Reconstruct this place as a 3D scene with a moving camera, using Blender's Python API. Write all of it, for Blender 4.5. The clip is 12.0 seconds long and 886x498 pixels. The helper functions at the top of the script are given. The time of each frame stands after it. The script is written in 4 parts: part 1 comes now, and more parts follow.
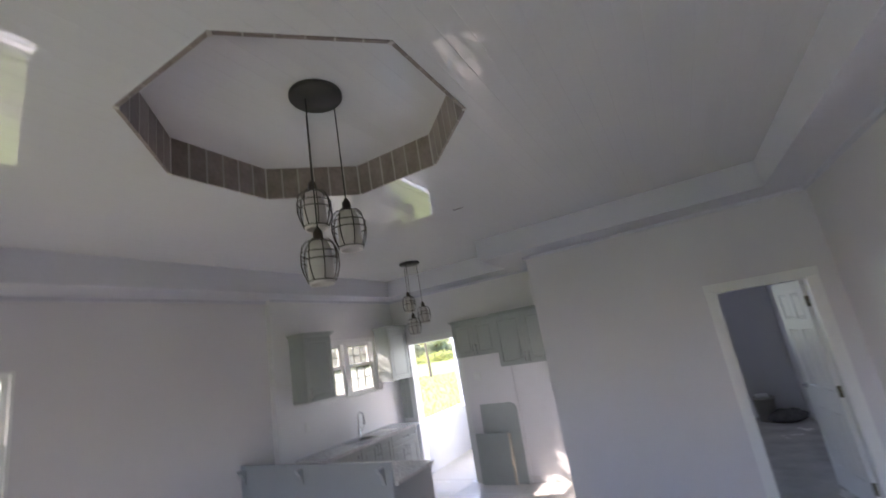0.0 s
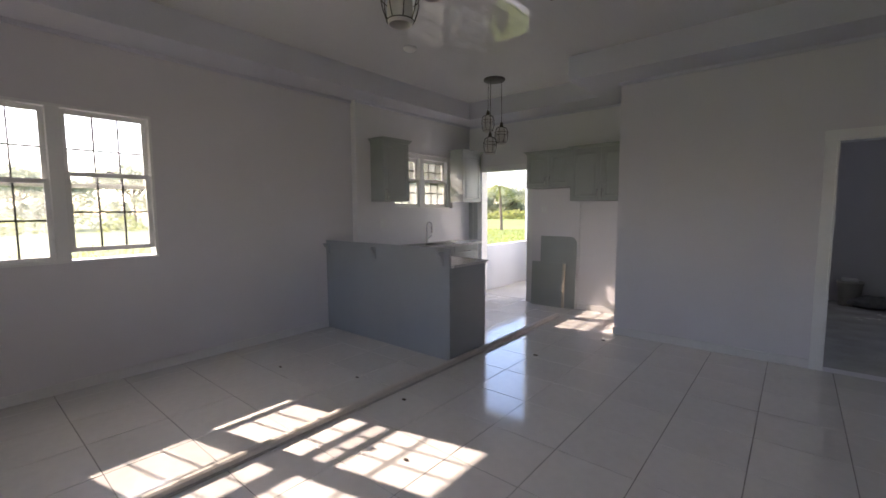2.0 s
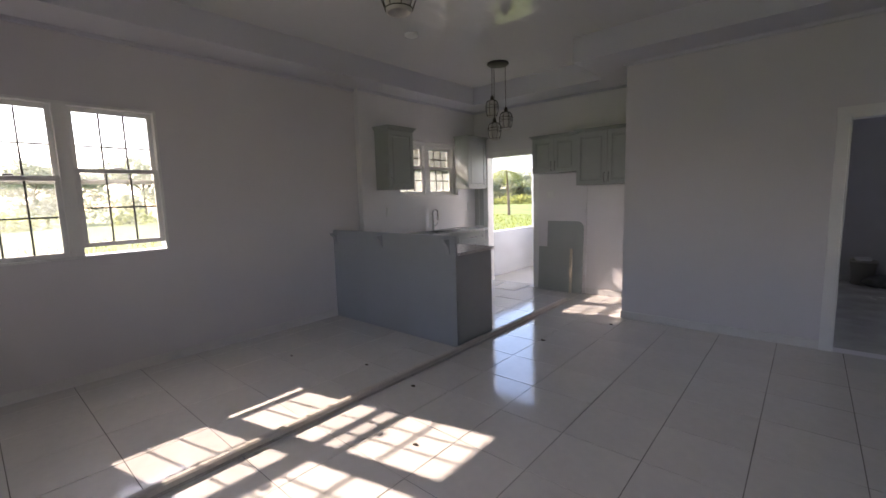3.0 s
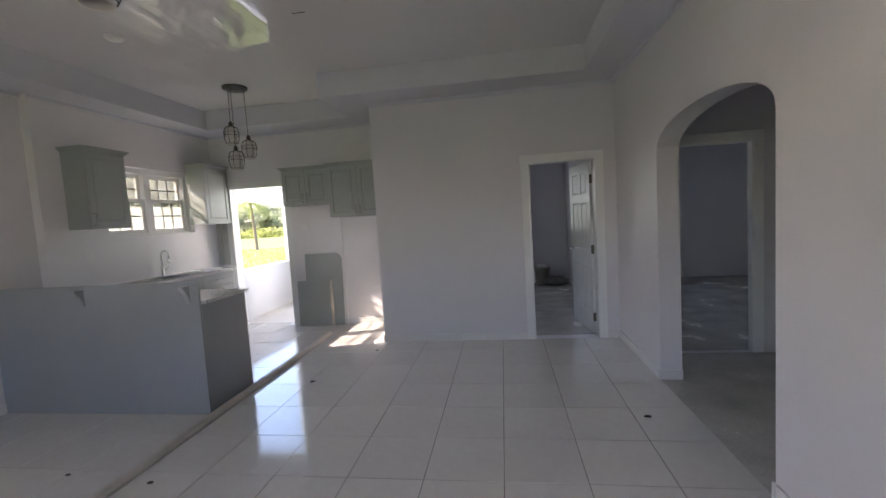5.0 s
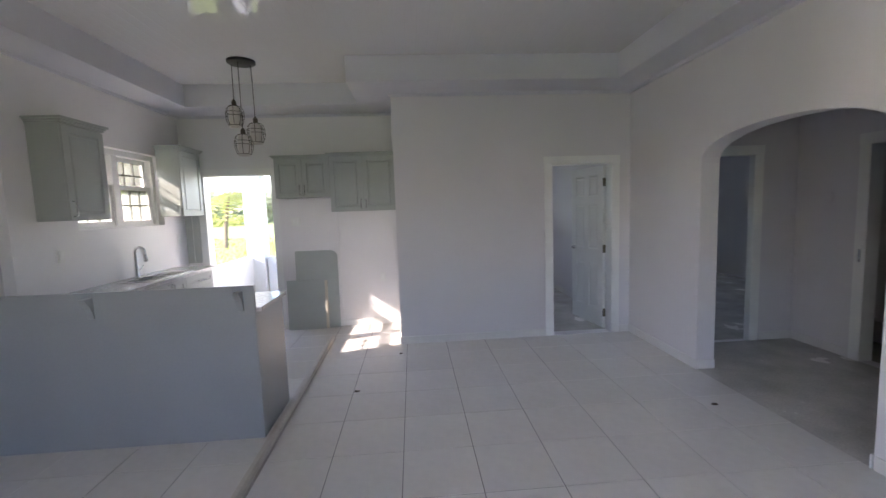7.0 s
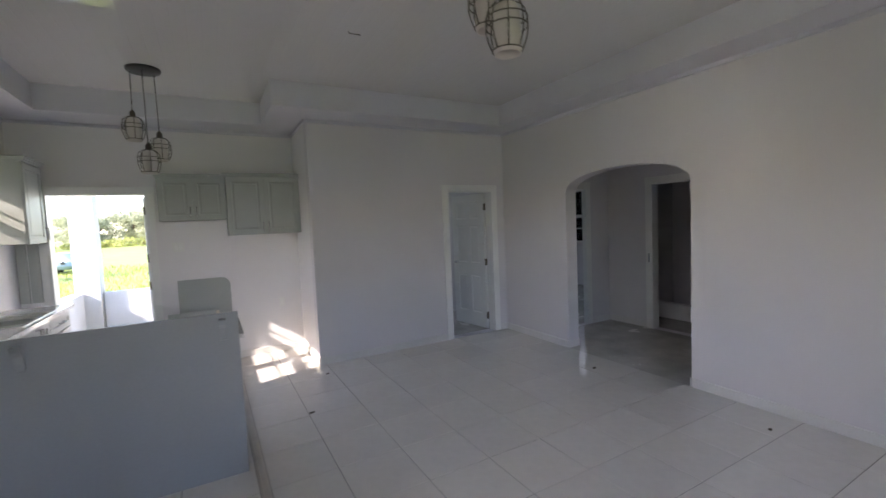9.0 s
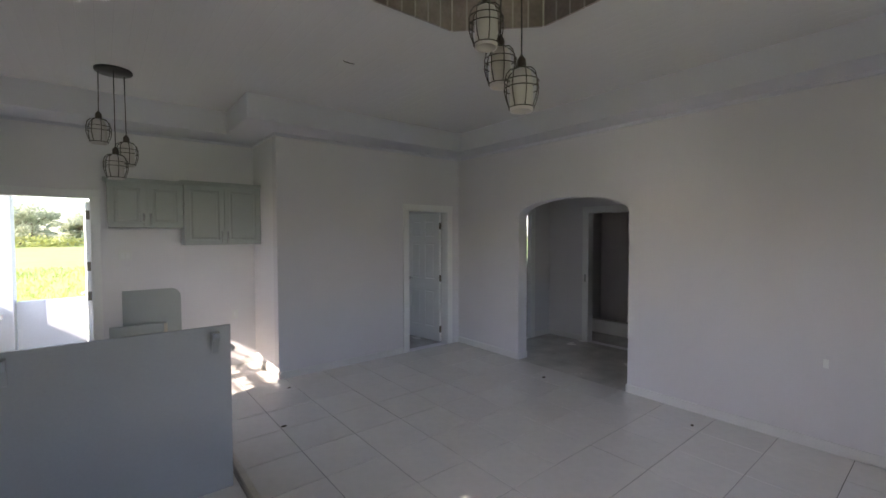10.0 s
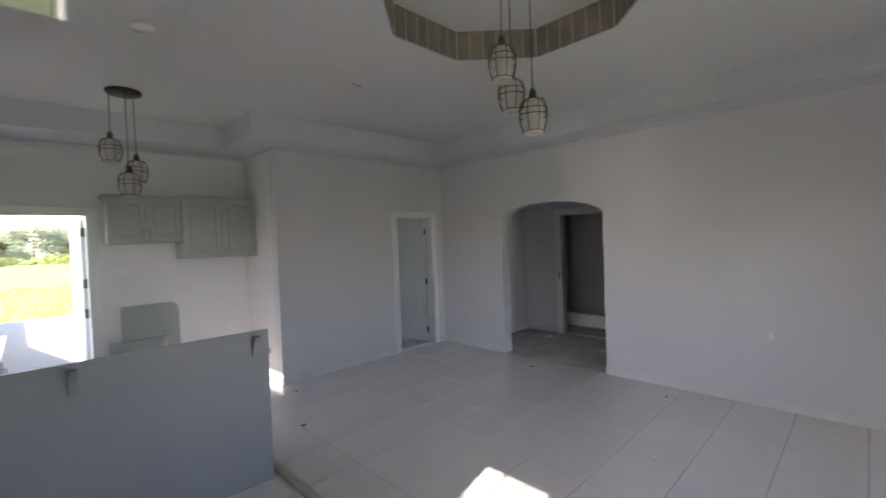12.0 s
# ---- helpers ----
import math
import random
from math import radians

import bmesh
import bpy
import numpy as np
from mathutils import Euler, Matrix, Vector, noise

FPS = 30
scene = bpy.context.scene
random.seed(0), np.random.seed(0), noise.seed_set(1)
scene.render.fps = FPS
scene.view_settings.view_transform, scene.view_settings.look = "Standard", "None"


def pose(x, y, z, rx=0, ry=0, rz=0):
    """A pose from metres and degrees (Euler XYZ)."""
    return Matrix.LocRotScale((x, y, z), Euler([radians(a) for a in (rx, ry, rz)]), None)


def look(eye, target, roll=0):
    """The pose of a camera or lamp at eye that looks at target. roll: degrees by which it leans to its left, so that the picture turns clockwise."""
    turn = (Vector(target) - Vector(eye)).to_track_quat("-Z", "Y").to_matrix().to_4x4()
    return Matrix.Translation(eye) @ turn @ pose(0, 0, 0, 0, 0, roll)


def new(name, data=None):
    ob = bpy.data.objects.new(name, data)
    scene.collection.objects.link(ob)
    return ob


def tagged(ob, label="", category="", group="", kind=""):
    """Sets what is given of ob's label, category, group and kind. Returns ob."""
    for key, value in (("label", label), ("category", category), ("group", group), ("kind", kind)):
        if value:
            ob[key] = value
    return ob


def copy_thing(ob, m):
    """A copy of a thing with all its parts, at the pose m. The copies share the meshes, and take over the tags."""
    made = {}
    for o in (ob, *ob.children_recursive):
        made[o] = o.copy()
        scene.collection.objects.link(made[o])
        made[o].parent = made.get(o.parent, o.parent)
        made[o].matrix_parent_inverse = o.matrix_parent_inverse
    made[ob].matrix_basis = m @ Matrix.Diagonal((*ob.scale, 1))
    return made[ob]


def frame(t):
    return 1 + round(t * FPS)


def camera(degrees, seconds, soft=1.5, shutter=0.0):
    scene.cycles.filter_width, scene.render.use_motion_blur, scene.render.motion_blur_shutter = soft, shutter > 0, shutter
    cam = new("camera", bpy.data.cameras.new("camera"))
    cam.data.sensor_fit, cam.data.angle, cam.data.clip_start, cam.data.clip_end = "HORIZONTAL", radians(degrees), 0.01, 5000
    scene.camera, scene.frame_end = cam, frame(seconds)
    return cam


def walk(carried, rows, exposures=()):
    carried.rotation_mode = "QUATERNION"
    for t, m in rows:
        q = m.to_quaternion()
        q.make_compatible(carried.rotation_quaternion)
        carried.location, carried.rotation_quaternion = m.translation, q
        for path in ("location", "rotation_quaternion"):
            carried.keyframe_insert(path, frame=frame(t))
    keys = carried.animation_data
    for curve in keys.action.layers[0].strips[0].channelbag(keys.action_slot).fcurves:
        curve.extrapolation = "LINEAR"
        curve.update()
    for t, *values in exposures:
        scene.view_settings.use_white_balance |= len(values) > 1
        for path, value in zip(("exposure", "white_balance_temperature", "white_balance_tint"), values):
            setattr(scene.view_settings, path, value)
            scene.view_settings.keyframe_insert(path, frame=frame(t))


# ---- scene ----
cam = camera(92.9, 12.0, shutter=0.4)
PATH = [
    (0, (0.061, 0.069, 1.938), (-0.845, 1.793, 2.393), -9.5),
    (0.3, (0.129, 0.011, 1.84), (-0.736, 1.777, 2.208), -4.5),
    (0.5, (0.14, -0.011, 1.748), (-0.772, 1.743, 2.052), -1.9),
    (0.8, (0.184, -0.032, 1.668), (-0.907, 1.639, 1.792), -3.1),
    (1, (0.171, -0.009, 1.546), (-0.948, 1.649, 1.504), -4.3),
    (1.2, (0.194, 0.053, 1.529), (-0.934, 1.701, 1.426), -1.3),
    (1.5, (0.151, 0.056, 1.468), (-0.979, 1.7, 1.322), 0.2),
    (2, (0.122, 0.051, 1.453), (-1.157, 1.578, 1.27), -0.3),
    (2.5, (0.126, 0.037, 1.464), (-1.179, 1.537, 1.249), -0.6),
    (3, (0.146, 0.055, 1.466), (-1.158, 1.551, 1.22), -1.6),
    (3.5, (0.159, 0.059, 1.501), (-0.861, 1.751, 1.191), -2.3),
    (5.3, (-0.033, 0.157, 1.484), (-0.296, 2.134, 1.344), -3.6),
    (5.5, (-0.149, 0.185, 1.501), (-0.478, 2.153, 1.364), -4.5),
    (6, (-0.497, 0.184, 1.49), (-0.982, 2.12, 1.36), -4.7),
    (6.5, (-0.849, 0.125, 1.556), (-0.987, 2.109, 1.342), -3.7),
    (7, (-1.264, 0.191, 1.578), (-1.125, 2.177, 1.382), -2.0),
    (8.8, (-2.315, 0.046, 1.609), (-1.286, 1.75, 1.418), -3.7),
    (9, (-2.498, 0.049, 1.618), (-1.531, 1.795, 1.492), -2.5),
    (9.5, (-2.777, -0.03, 1.659), (-1.683, 1.641, 1.556), -0.5),
    (10, (-3.014, 0.065, 1.688), (-1.758, 1.619, 1.619), -0.1),
    (10.5, (-3.236, 0.178, 1.729), (-1.961, 1.717, 1.676), -3.4),
    (11, (-3.449, 0.107, 1.752), (-2.034, 1.52, 1.7), -3.6),
    (11.5, (-3.543, 0.053, 1.741), (-2.011, 1.338, 1.69), -2.8),
    (12, (-3.573, 0.06, 1.699), (-2.17, 1.484, 1.648), -2.1),
]
walk(cam, [(t, look(eye, target, roll)) for t, eye, target, roll in PATH], [(0.0, 3.15, 6250, 23), (0.6, 3.25, 6150, 18), (1.0, 2.75, 6500, 19), (1.5, 2.48, 6750, 22), (2.5, 2.38, 6700, 23), (3.5, 2.28, 6800, 24), (5.5, 3.10, 6650, 20), (7.0, 3.25, 6450, 21), (9.5, 2.83, 6550, 19), (11.0, 2.71, 6600, 19), (12.0, 2.96, 6500, 19)])

# ---- world, sun and large lights ----
# keep the sun's reflections off the tiles crisp on the walls
scene.cycles.blur_glossy = 0.2
SUN_WAY = Vector((1.43, 0.355, -1.0)).normalized()
world = bpy.data.worlds.new("world")
scene.world = world
world.use_nodes = True
wn = world.node_tree
sky = wn.nodes.new("ShaderNodeTexSky")
sky.sky_type = "NISHITA"
sky.sun_disc = False
sky.sun_elevation = math.asin(-SUN_WAY.z)
sky.sun_rotation = math.atan2(-SUN_WAY.x, -SUN_WAY.y)
wn.nodes["Background"].inputs["Strength"].default_value = 0.15
wn.links.new(sky.outputs[0], wn.nodes["Background"].inputs["Color"])

sun_data = bpy.data.lights.new("sun", "SUN")
sun_data.energy, sun_data.angle, sun_data.color = 2.8, radians(0.53), (1.0, 0.89, 0.74)
sun = new("sun", sun_data)
sun.matrix_world = look((-20, -5, 14), Vector((-20, -5, 14)) + SUN_WAY)


# fill lamp added in an assumed, unseen front window
front_light = bpy.data.lights.new("front_fill_light", "AREA")
front_light.shape, front_light.size, front_light.size_y = "RECTANGLE", 2.3, 1.3
front_light.energy, front_light.color = 0.7, (0.84, 0.92, 1.0)
new("front_fill_light", front_light).matrix_world = look((-1.4, -1.975, 1.62), (-1.4, 0, 1.5))
bed_light = bpy.data.lights.new("bedroom_window_daylight", "AREA")
bed_light.shape, bed_light.size, bed_light.size_y = "RECTANGLE", 1.1, 1.1
bed_light.energy, bed_light.color = 0.6, (0.80, 0.89, 1.0)
new("bedroom_window_daylight", bed_light).matrix_world = look((-0.15, 9.05, 1.65), (-0.15, 5.0, 1.4))
back_light = bpy.data.lights.new("back_room_window_daylight", "AREA")
back_light.shape, back_light.size, back_light.size_y = "RECTANGLE", 1.1, 1.1
back_light.energy, back_light.color = 0.32, (0.72, 0.82, 1.0)
new("back_room_window_daylight", back_light).matrix_world = look((5.17, 6.9, 1.62), (0.0, 6.9, 1.4))


# ---- materials ----
def material(name, colour, rough=0.5, metal=0.0, spread=0.06, scale=3.0, fine=60.0, bump=0.05, coat=0.0, rough_spread=0.1, per_object=0.0, spec=0.5, coat_rough=0.03):
    """A surface with broad stains and fine grain in colour, gloss and relief."""
    mat = bpy.data.materials.new(name)
    mat.use_nodes = True
    t = mat.node_tree
    b = t.nodes["Principled BSDF"]
    b.inputs["Metallic"].default_value = metal
    b.inputs["Specular IOR Level"].default_value = spec
    b.inputs["Coat Weight"].default_value = coat
    b.inputs["Coat Roughness"].default_value = coat_rough
    co = t.nodes.new("ShaderNodeTexCoord")
    n1, n2 = t.nodes.new("ShaderNodeTexNoise"), t.nodes.new("ShaderNodeTexNoise")
    n1.inputs["Scale"].default_value, n1.inputs["Detail"].default_value = scale, 5
    n2.inputs["Scale"].default_value, n2.inputs["Detail"].default_value = fine, 3
    for n in (n1, n2):
        t.links.new(co.outputs["Object"], n.inputs["Vector"])
    ramp = t.nodes.new("ShaderNodeMapRange")
    ramp.inputs["To Min"].default_value, ramp.inputs["To Max"].default_value = 1 - spread, 1 + spread
    ramp.inputs["From Min"].default_value, ramp.inputs["From Max"].default_value = 0.25, 0.75
    t.links.new(n1.outputs["Fac"], ramp.inputs["Value"])
    r2 = t.nodes.new("ShaderNodeMapRange")
    r2.inputs["To Min"].default_value, r2.inputs["To Max"].default_value = 1 - spread * 0.5, 1 + spread * 0.5
    r2.inputs["From Min"].default_value, r2.inputs["From Max"].default_value = 0.25, 0.75
    t.links.new(n2.outputs["Fac"], r2.inputs["Value"])
    mul = t.nodes.new("ShaderNodeMath")
    mul.operation = "MULTIPLY"
    t.links.new(ramp.outputs[0], mul.inputs[0])
    t.links.new(r2.outputs[0], mul.inputs[1])
    value = mul.outputs[0]
    if per_object:
        info = t.nodes.new("ShaderNodeObjectInfo")
        r3 = t.nodes.new("ShaderNodeMapRange")
        r3.inputs["To Min"].default_value, r3.inputs["To Max"].default_value = 1 - per_object, 1 + per_object
        t.links.new(info.outputs["Random"], r3.inputs["Value"])
        m2 = t.nodes.new("ShaderNodeMath")
        m2.operation = "MULTIPLY"
        t.links.new(value, m2.inputs[0])
        t.links.new(r3.outputs[0], m2.inputs[1])
        value = m2.outputs[0]
    vec = t.nodes.new("ShaderNodeVectorMath")
    vec.operation = "SCALE"
    vec.inputs[0].default_value = colour
    t.links.new(value, vec.inputs["Scale"])
    t.links.new(vec.outputs[0], b.inputs["Base Color"])
    rr = t.nodes.new("ShaderNodeMapRange")
    rr.inputs["To Min"].default_value = max(0.02, rough * (1 - rough_spread))
    rr.inputs["To Max"].default_value = min(1, rough * (1 + rough_spread))
    rr.inputs["From Min"].default_value, rr.inputs["From Max"].default_value = 0.3, 0.7
    t.links.new(n1.outputs["Fac"], rr.inputs["Value"])
    t.links.new(rr.outputs[0], b.inputs["Roughness"])
    if bump:
        bp = t.nodes.new("ShaderNodeBump")
        bp.inputs["Strength"].default_value, bp.inputs["Distance"].default_value = bump, 0.004
        t.links.new(n2.outputs["Fac"], bp.inputs["Height"])
        t.links.new(bp.outputs[0], b.inputs["Normal"])
    return mat


def glass(name, dust=0.0):
    """Window glass; dust is the share of the pane clouded by grime."""
    mat = bpy.data.materials.new(name)
    mat.use_nodes = True
    t = mat.node_tree
    t.nodes.remove(t.nodes["Principled BSDF"])
    out = t.nodes["Material Output"]
    clear, shine, mix = t.nodes.new("ShaderNodeBsdfTransparent"), t.nodes.new("ShaderNodeBsdfGlossy"), t.nodes.new("ShaderNodeMixShader")
    shine.inputs["Roughness"].default_value = 0.02
    fres = t.nodes.new("ShaderNodeFresnel")
    t.links.new(fres.outputs[0], mix.inputs[0])
    t.links.new(clear.outputs[0], mix.inputs[1])
    t.links.new(shine.outputs[0], mix.inputs[2])
    last = mix
    if dust:
        veil, m2 = t.nodes.new("ShaderNodeBsdfTranslucent"), t.nodes.new("ShaderNodeMixShader")
        veil.inputs["Color"].default_value = (0.5, 0.53, 0.48, 1)
        n, mp, r = t.nodes.new("ShaderNodeTexNoise"), t.nodes.new("ShaderNodeMapping"), t.nodes.new("ShaderNodeMapRange")
        co = t.nodes.new("ShaderNodeTexCoord")
        mp.inputs["Scale"].default_value = (14, 14, 3)
        n.inputs["Scale"].default_value, n.inputs["Detail"].default_value = 1.6, 6
        r.inputs["From Min"].default_value, r.inputs["From Max"].default_value = 0.3, 0.7
        r.inputs["To Min"].default_value, r.inputs["To Max"].default_value = dust * 0.45, min(1, dust * 1.4)
        t.links.new(co.outputs["Object"], mp.inputs["Vector"])
        t.links.new(mp.outputs[0], n.inputs["Vector"])
        t.links.new(n.outputs["Fac"], r.inputs["Value"])
        t.links.new(r.outputs[0], m2.inputs[0])
        t.links.new(mix.outputs[0], m2.inputs[1])
        t.links.new(veil.outputs[0], m2.inputs[2])
        last = m2
    t.links.new(last.outputs[0], out.inputs["Surface"])
    return mat


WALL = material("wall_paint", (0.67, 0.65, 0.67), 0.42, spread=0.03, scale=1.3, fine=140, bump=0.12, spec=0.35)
# living room paint lightened; the back door's light is put into the colour
WALL_LIT_KITCHEN = material("door_lit_wall_paint", (0.745, 0.73, 0.74), 0.4, spread=0.03, scale=1.3, fine=140, bump=0.12, spec=0.4)
# white paint darkened and blued: the porch's shade is put into its colour
WALL_OUT_SHADE = material("shade_tinted_outside_paint", (0.46, 0.49, 0.53), 0.7, spread=0.05, scale=1.5, bump=0.15)
TRIM = material("white_gloss_paint", (0.78, 0.78, 0.77), 0.35, spread=0.03)
CEIL = material("ceiling_pvc", (0.63, 0.63, 0.645), 0.022, spread=0.02, scale=0.8, bump=0.006, rough_spread=0.3)
SOFFIT = material("soffit_paint", (0.6, 0.6, 0.66), 0.5, spread=0.04, scale=1.5, bump=0.12)
TILE = material("floor_tile", (0.78, 0.755, 0.72), 0.085, spread=0.05, scale=2.2, fine=18, bump=0.02, rough_spread=0.55, per_object=0.02, coat=0.7, coat_rough=0.15)
GROUT = material("tile_grout", (0.20, 0.19, 0.175), 0.85, spread=0.6, scale=1.9)
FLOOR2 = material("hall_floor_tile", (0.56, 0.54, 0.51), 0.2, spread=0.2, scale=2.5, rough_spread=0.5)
CAB = material("grey_green_cabinet_paint", (0.37, 0.395, 0.38), 0.4, spread=0.04, scale=4)
BAR = material("grey_bar_paint", (0.33, 0.35, 0.37), 0.38, spread=0.05, scale=2)
TOP = material("speckled_granite", (0.62, 0.62, 0.61), 0.12, spread=0.35, scale=45, fine=190, bump=0.01)
STEEL = material("brushed_steel", (0.62, 0.62, 0.61), 0.25, metal=1, spread=0.05, scale=20)
CHROME = material("chrome", (0.7, 0.7, 0.7), 0.1, metal=1, spread=0.02)
DARK = material("dark_bronze_metal", (0.045, 0.043, 0.04), 0.45, metal=0.3, spread=0.1)
CAGE = material("brown_cage_wire", (0.085, 0.074, 0.062), 0.45, metal=0.3, spread=0.15)
HINGE = material("dull_hinge_metal", (0.16, 0.145, 0.11), 0.5, metal=0.5, spread=0.15, scale=20)
BRONZE = material("aged_socket_metal", (0.10, 0.085, 0.07), 0.4, metal=0.7, spread=0.1)
SHADE = material("frosted_lamp_glass", (0.60, 0.56, 0.54), 0.3, spread=0.03)
MUNTIN = material("dark_muntin", (0.05, 0.05, 0.05), 0.5)
CLEAR = glass("clear_pane", 0.05)
CLEAN = glass("clean_pane", 0)
DUSTY = glass("dusty_pane", 0.15)
HAZY = glass("hazy_pane", 0.08)
WOODP = material("grey_wood_panel", (0.255, 0.21, 0.195), 0.35, spread=0.25, scale=7, fine=40, per_object=0.12)
STRIP = material("pale_panel_joint", (0.40, 0.365, 0.335), 0.4, spread=0.15)
BEAD = material("pale_corner_bead", (0.52, 0.49, 0.46), 0.4)
CURB = material("cream_timber_trim", (0.56, 0.52, 0.47), 0.5, spread=0.12, scale=5)
GREY_STRIP = material("grey_strip_tone", (0.47, 0.485, 0.47), 0.45, spread=0.05, scale=3)
# darker tone for the shadow along the floor trim's sides
TRIM_SHADE = material("trim_side_shade", (0.42, 0.39, 0.36), 0.6, spread=0.25, scale=5)
BASE = material("baseboard_paint", (0.68, 0.67, 0.66), 0.4, spread=0.06, scale=3)
PLY = material("raw_board_edge", (0.58, 0.53, 0.43), 0.7, spread=0.1, scale=12)
PLASTIC = material("white_plastic", (0.75, 0.75, 0.73), 0.35, spread=0.02)
CONC = material("porch_concrete", (0.52, 0.51, 0.49), 0.7, spread=0.12, scale=2)
BUCKET = material("bucket_plastic", (0.4, 0.38, 0.34), 0.5, spread=0.15)
SACK = material("dark_sack", (0.15, 0.15, 0.155), 0.7, spread=0.3, scale=12)
DEBRIS = material("dry_debris", (0.07, 0.055, 0.04), 0.9, spread=0.2)
GRASS = material("field_grass", (0.17, 0.215, 0.05), 0.9, spread=0.45, scale=0.35, fine=9, bump=0.6)
BLADE = material("grass_blade", (0.30, 0.34, 0.085), 0.7, spread=0.4, scale=0.4)
LEAF = material("tree_leaf", (0.36, 0.39, 0.27), 0.6, spread=0.45, scale=0.8)
BUSH = material("bush_leaf", (0.32, 0.34, 0.11), 0.6, spread=0.4, scale=0.6)
PALMLEAF = material("palm_leaf", (0.26, 0.28, 0.09), 0.5, spread=0.3, scale=2)


def let_light_through(mat, share):
    """Thin leaves pass part of the light that falls on their far side."""
    t = mat.node_tree
    b, out = t.nodes["Principled BSDF"], t.nodes["Material Output"]
    back, mix = t.nodes.new("ShaderNodeBsdfTranslucent"), t.nodes.new("ShaderNodeMixShader")
    t.links.new(b.inputs["Base Color"].links[0].from_socket, back.inputs["Color"])
    mix.inputs[0].default_value = share
    t.links.new(b.outputs[0], mix.inputs[1])
    t.links.new(back.outputs[0], mix.inputs[2])
    t.links.new(mix.outputs[0], out.inputs["Surface"])


for leafy in (BLADE, LEAF, BUSH, PALMLEAF):
    let_light_through(leafy, 0.55)

BARK = material("bark", (0.16, 0.12, 0.085), 0.9, spread=0.3, scale=6, bump=0.5)
CARPAINT = material("blue_grey_car_paint", (0.16, 0.23, 0.29), 0.2, metal=0.2, coat=0.6)
CARGLASS = material("dark_car_glass", (0.02, 0.025, 0.03), 0.08)
RUBBER = material("black_rubber", (0.02, 0.02, 0.02), 0.8)


# ---- mesh helpers ----
def add_box(bm, x0, x1, y0, y1, z0, z1, bevel=0.0):
    made = bmesh.ops.create_cube(bm, size=1.0)
    for v in made["verts"]:
        v.co = Vector(((x0 + x1) / 2 + v.co.x * (x1 - x0), (y0 + y1) / 2 + v.co.y * (y1 - y0), (z0 + z1) / 2 + v.co.z * (z1 - z0)))
    if bevel:
        edges = list({e for v in made["verts"] for e in v.link_edges})
        bmesh.ops.bevel(bm, geom=edges, offset=bevel, segments=2, affect="EDGES", profile=0.6)
    return bm


def box(x0, x1, y0, y1, z0, z1, bevel=0.0):
    return add_box(bmesh.new(), x0, x1, y0, y1, z0, z1, bevel)


def add_tube(bm, points, r, sides=8, closed=False):
    """A round bar through the points."""
    pts = [Vector(p) for p in points]
    rings, n = [], len(pts)
    for i, p in enumerate(pts):
        a = pts[i - 1] if (i or closed) else p
        b = pts[(i + 1) % n] if (i < n - 1 or closed) else p
        d = (b - a).normalized()
        u = d.cross(Vector((0.31, 0.17, 0.93))).normalized()
        w = d.cross(u)
        rings.append([bm.verts.new(p + (u * math.cos(2 * math.pi * k / sides) + w * math.sin(2 * math.pi * k / sides)) * r) for k in range(sides)])
    last = n if closed else n - 1
    for i in range(last):
        for k in range(sides):
            bm.faces.new((rings[i][k], rings[i][(k + 1) % sides], rings[(i + 1) % n][(k + 1) % sides], rings[(i + 1) % n][k]))
    if not closed:
        bm.faces.new(rings[0][::-1])
        bm.faces.new(rings[-1])
    return bm


def add_lathe(bm, profile, sides=24, at=(0, 0, 0)):
    """A turned shape from (radius, height) pairs."""
    rings = []
    for r, z in profile:
        rings.append([bm.verts.new((at[0] + r * math.cos(2 * math.pi * k / sides), at[1] + r * math.sin(2 * math.pi * k / sides), at[2] + z)) for k in range(sides)])
    for a, b in zip(rings, rings[1:]):
        for k in range(sides):
            bm.faces.new((a[k], a[(k + 1) % sides], b[(k + 1) % sides], b[k]))
    if profile[0][0] > 1e-4:
        bm.faces.new(rings[0][::-1])
    if profile[-1][0] > 1e-4:
        bm.faces.new(rings[-1])
    return bm


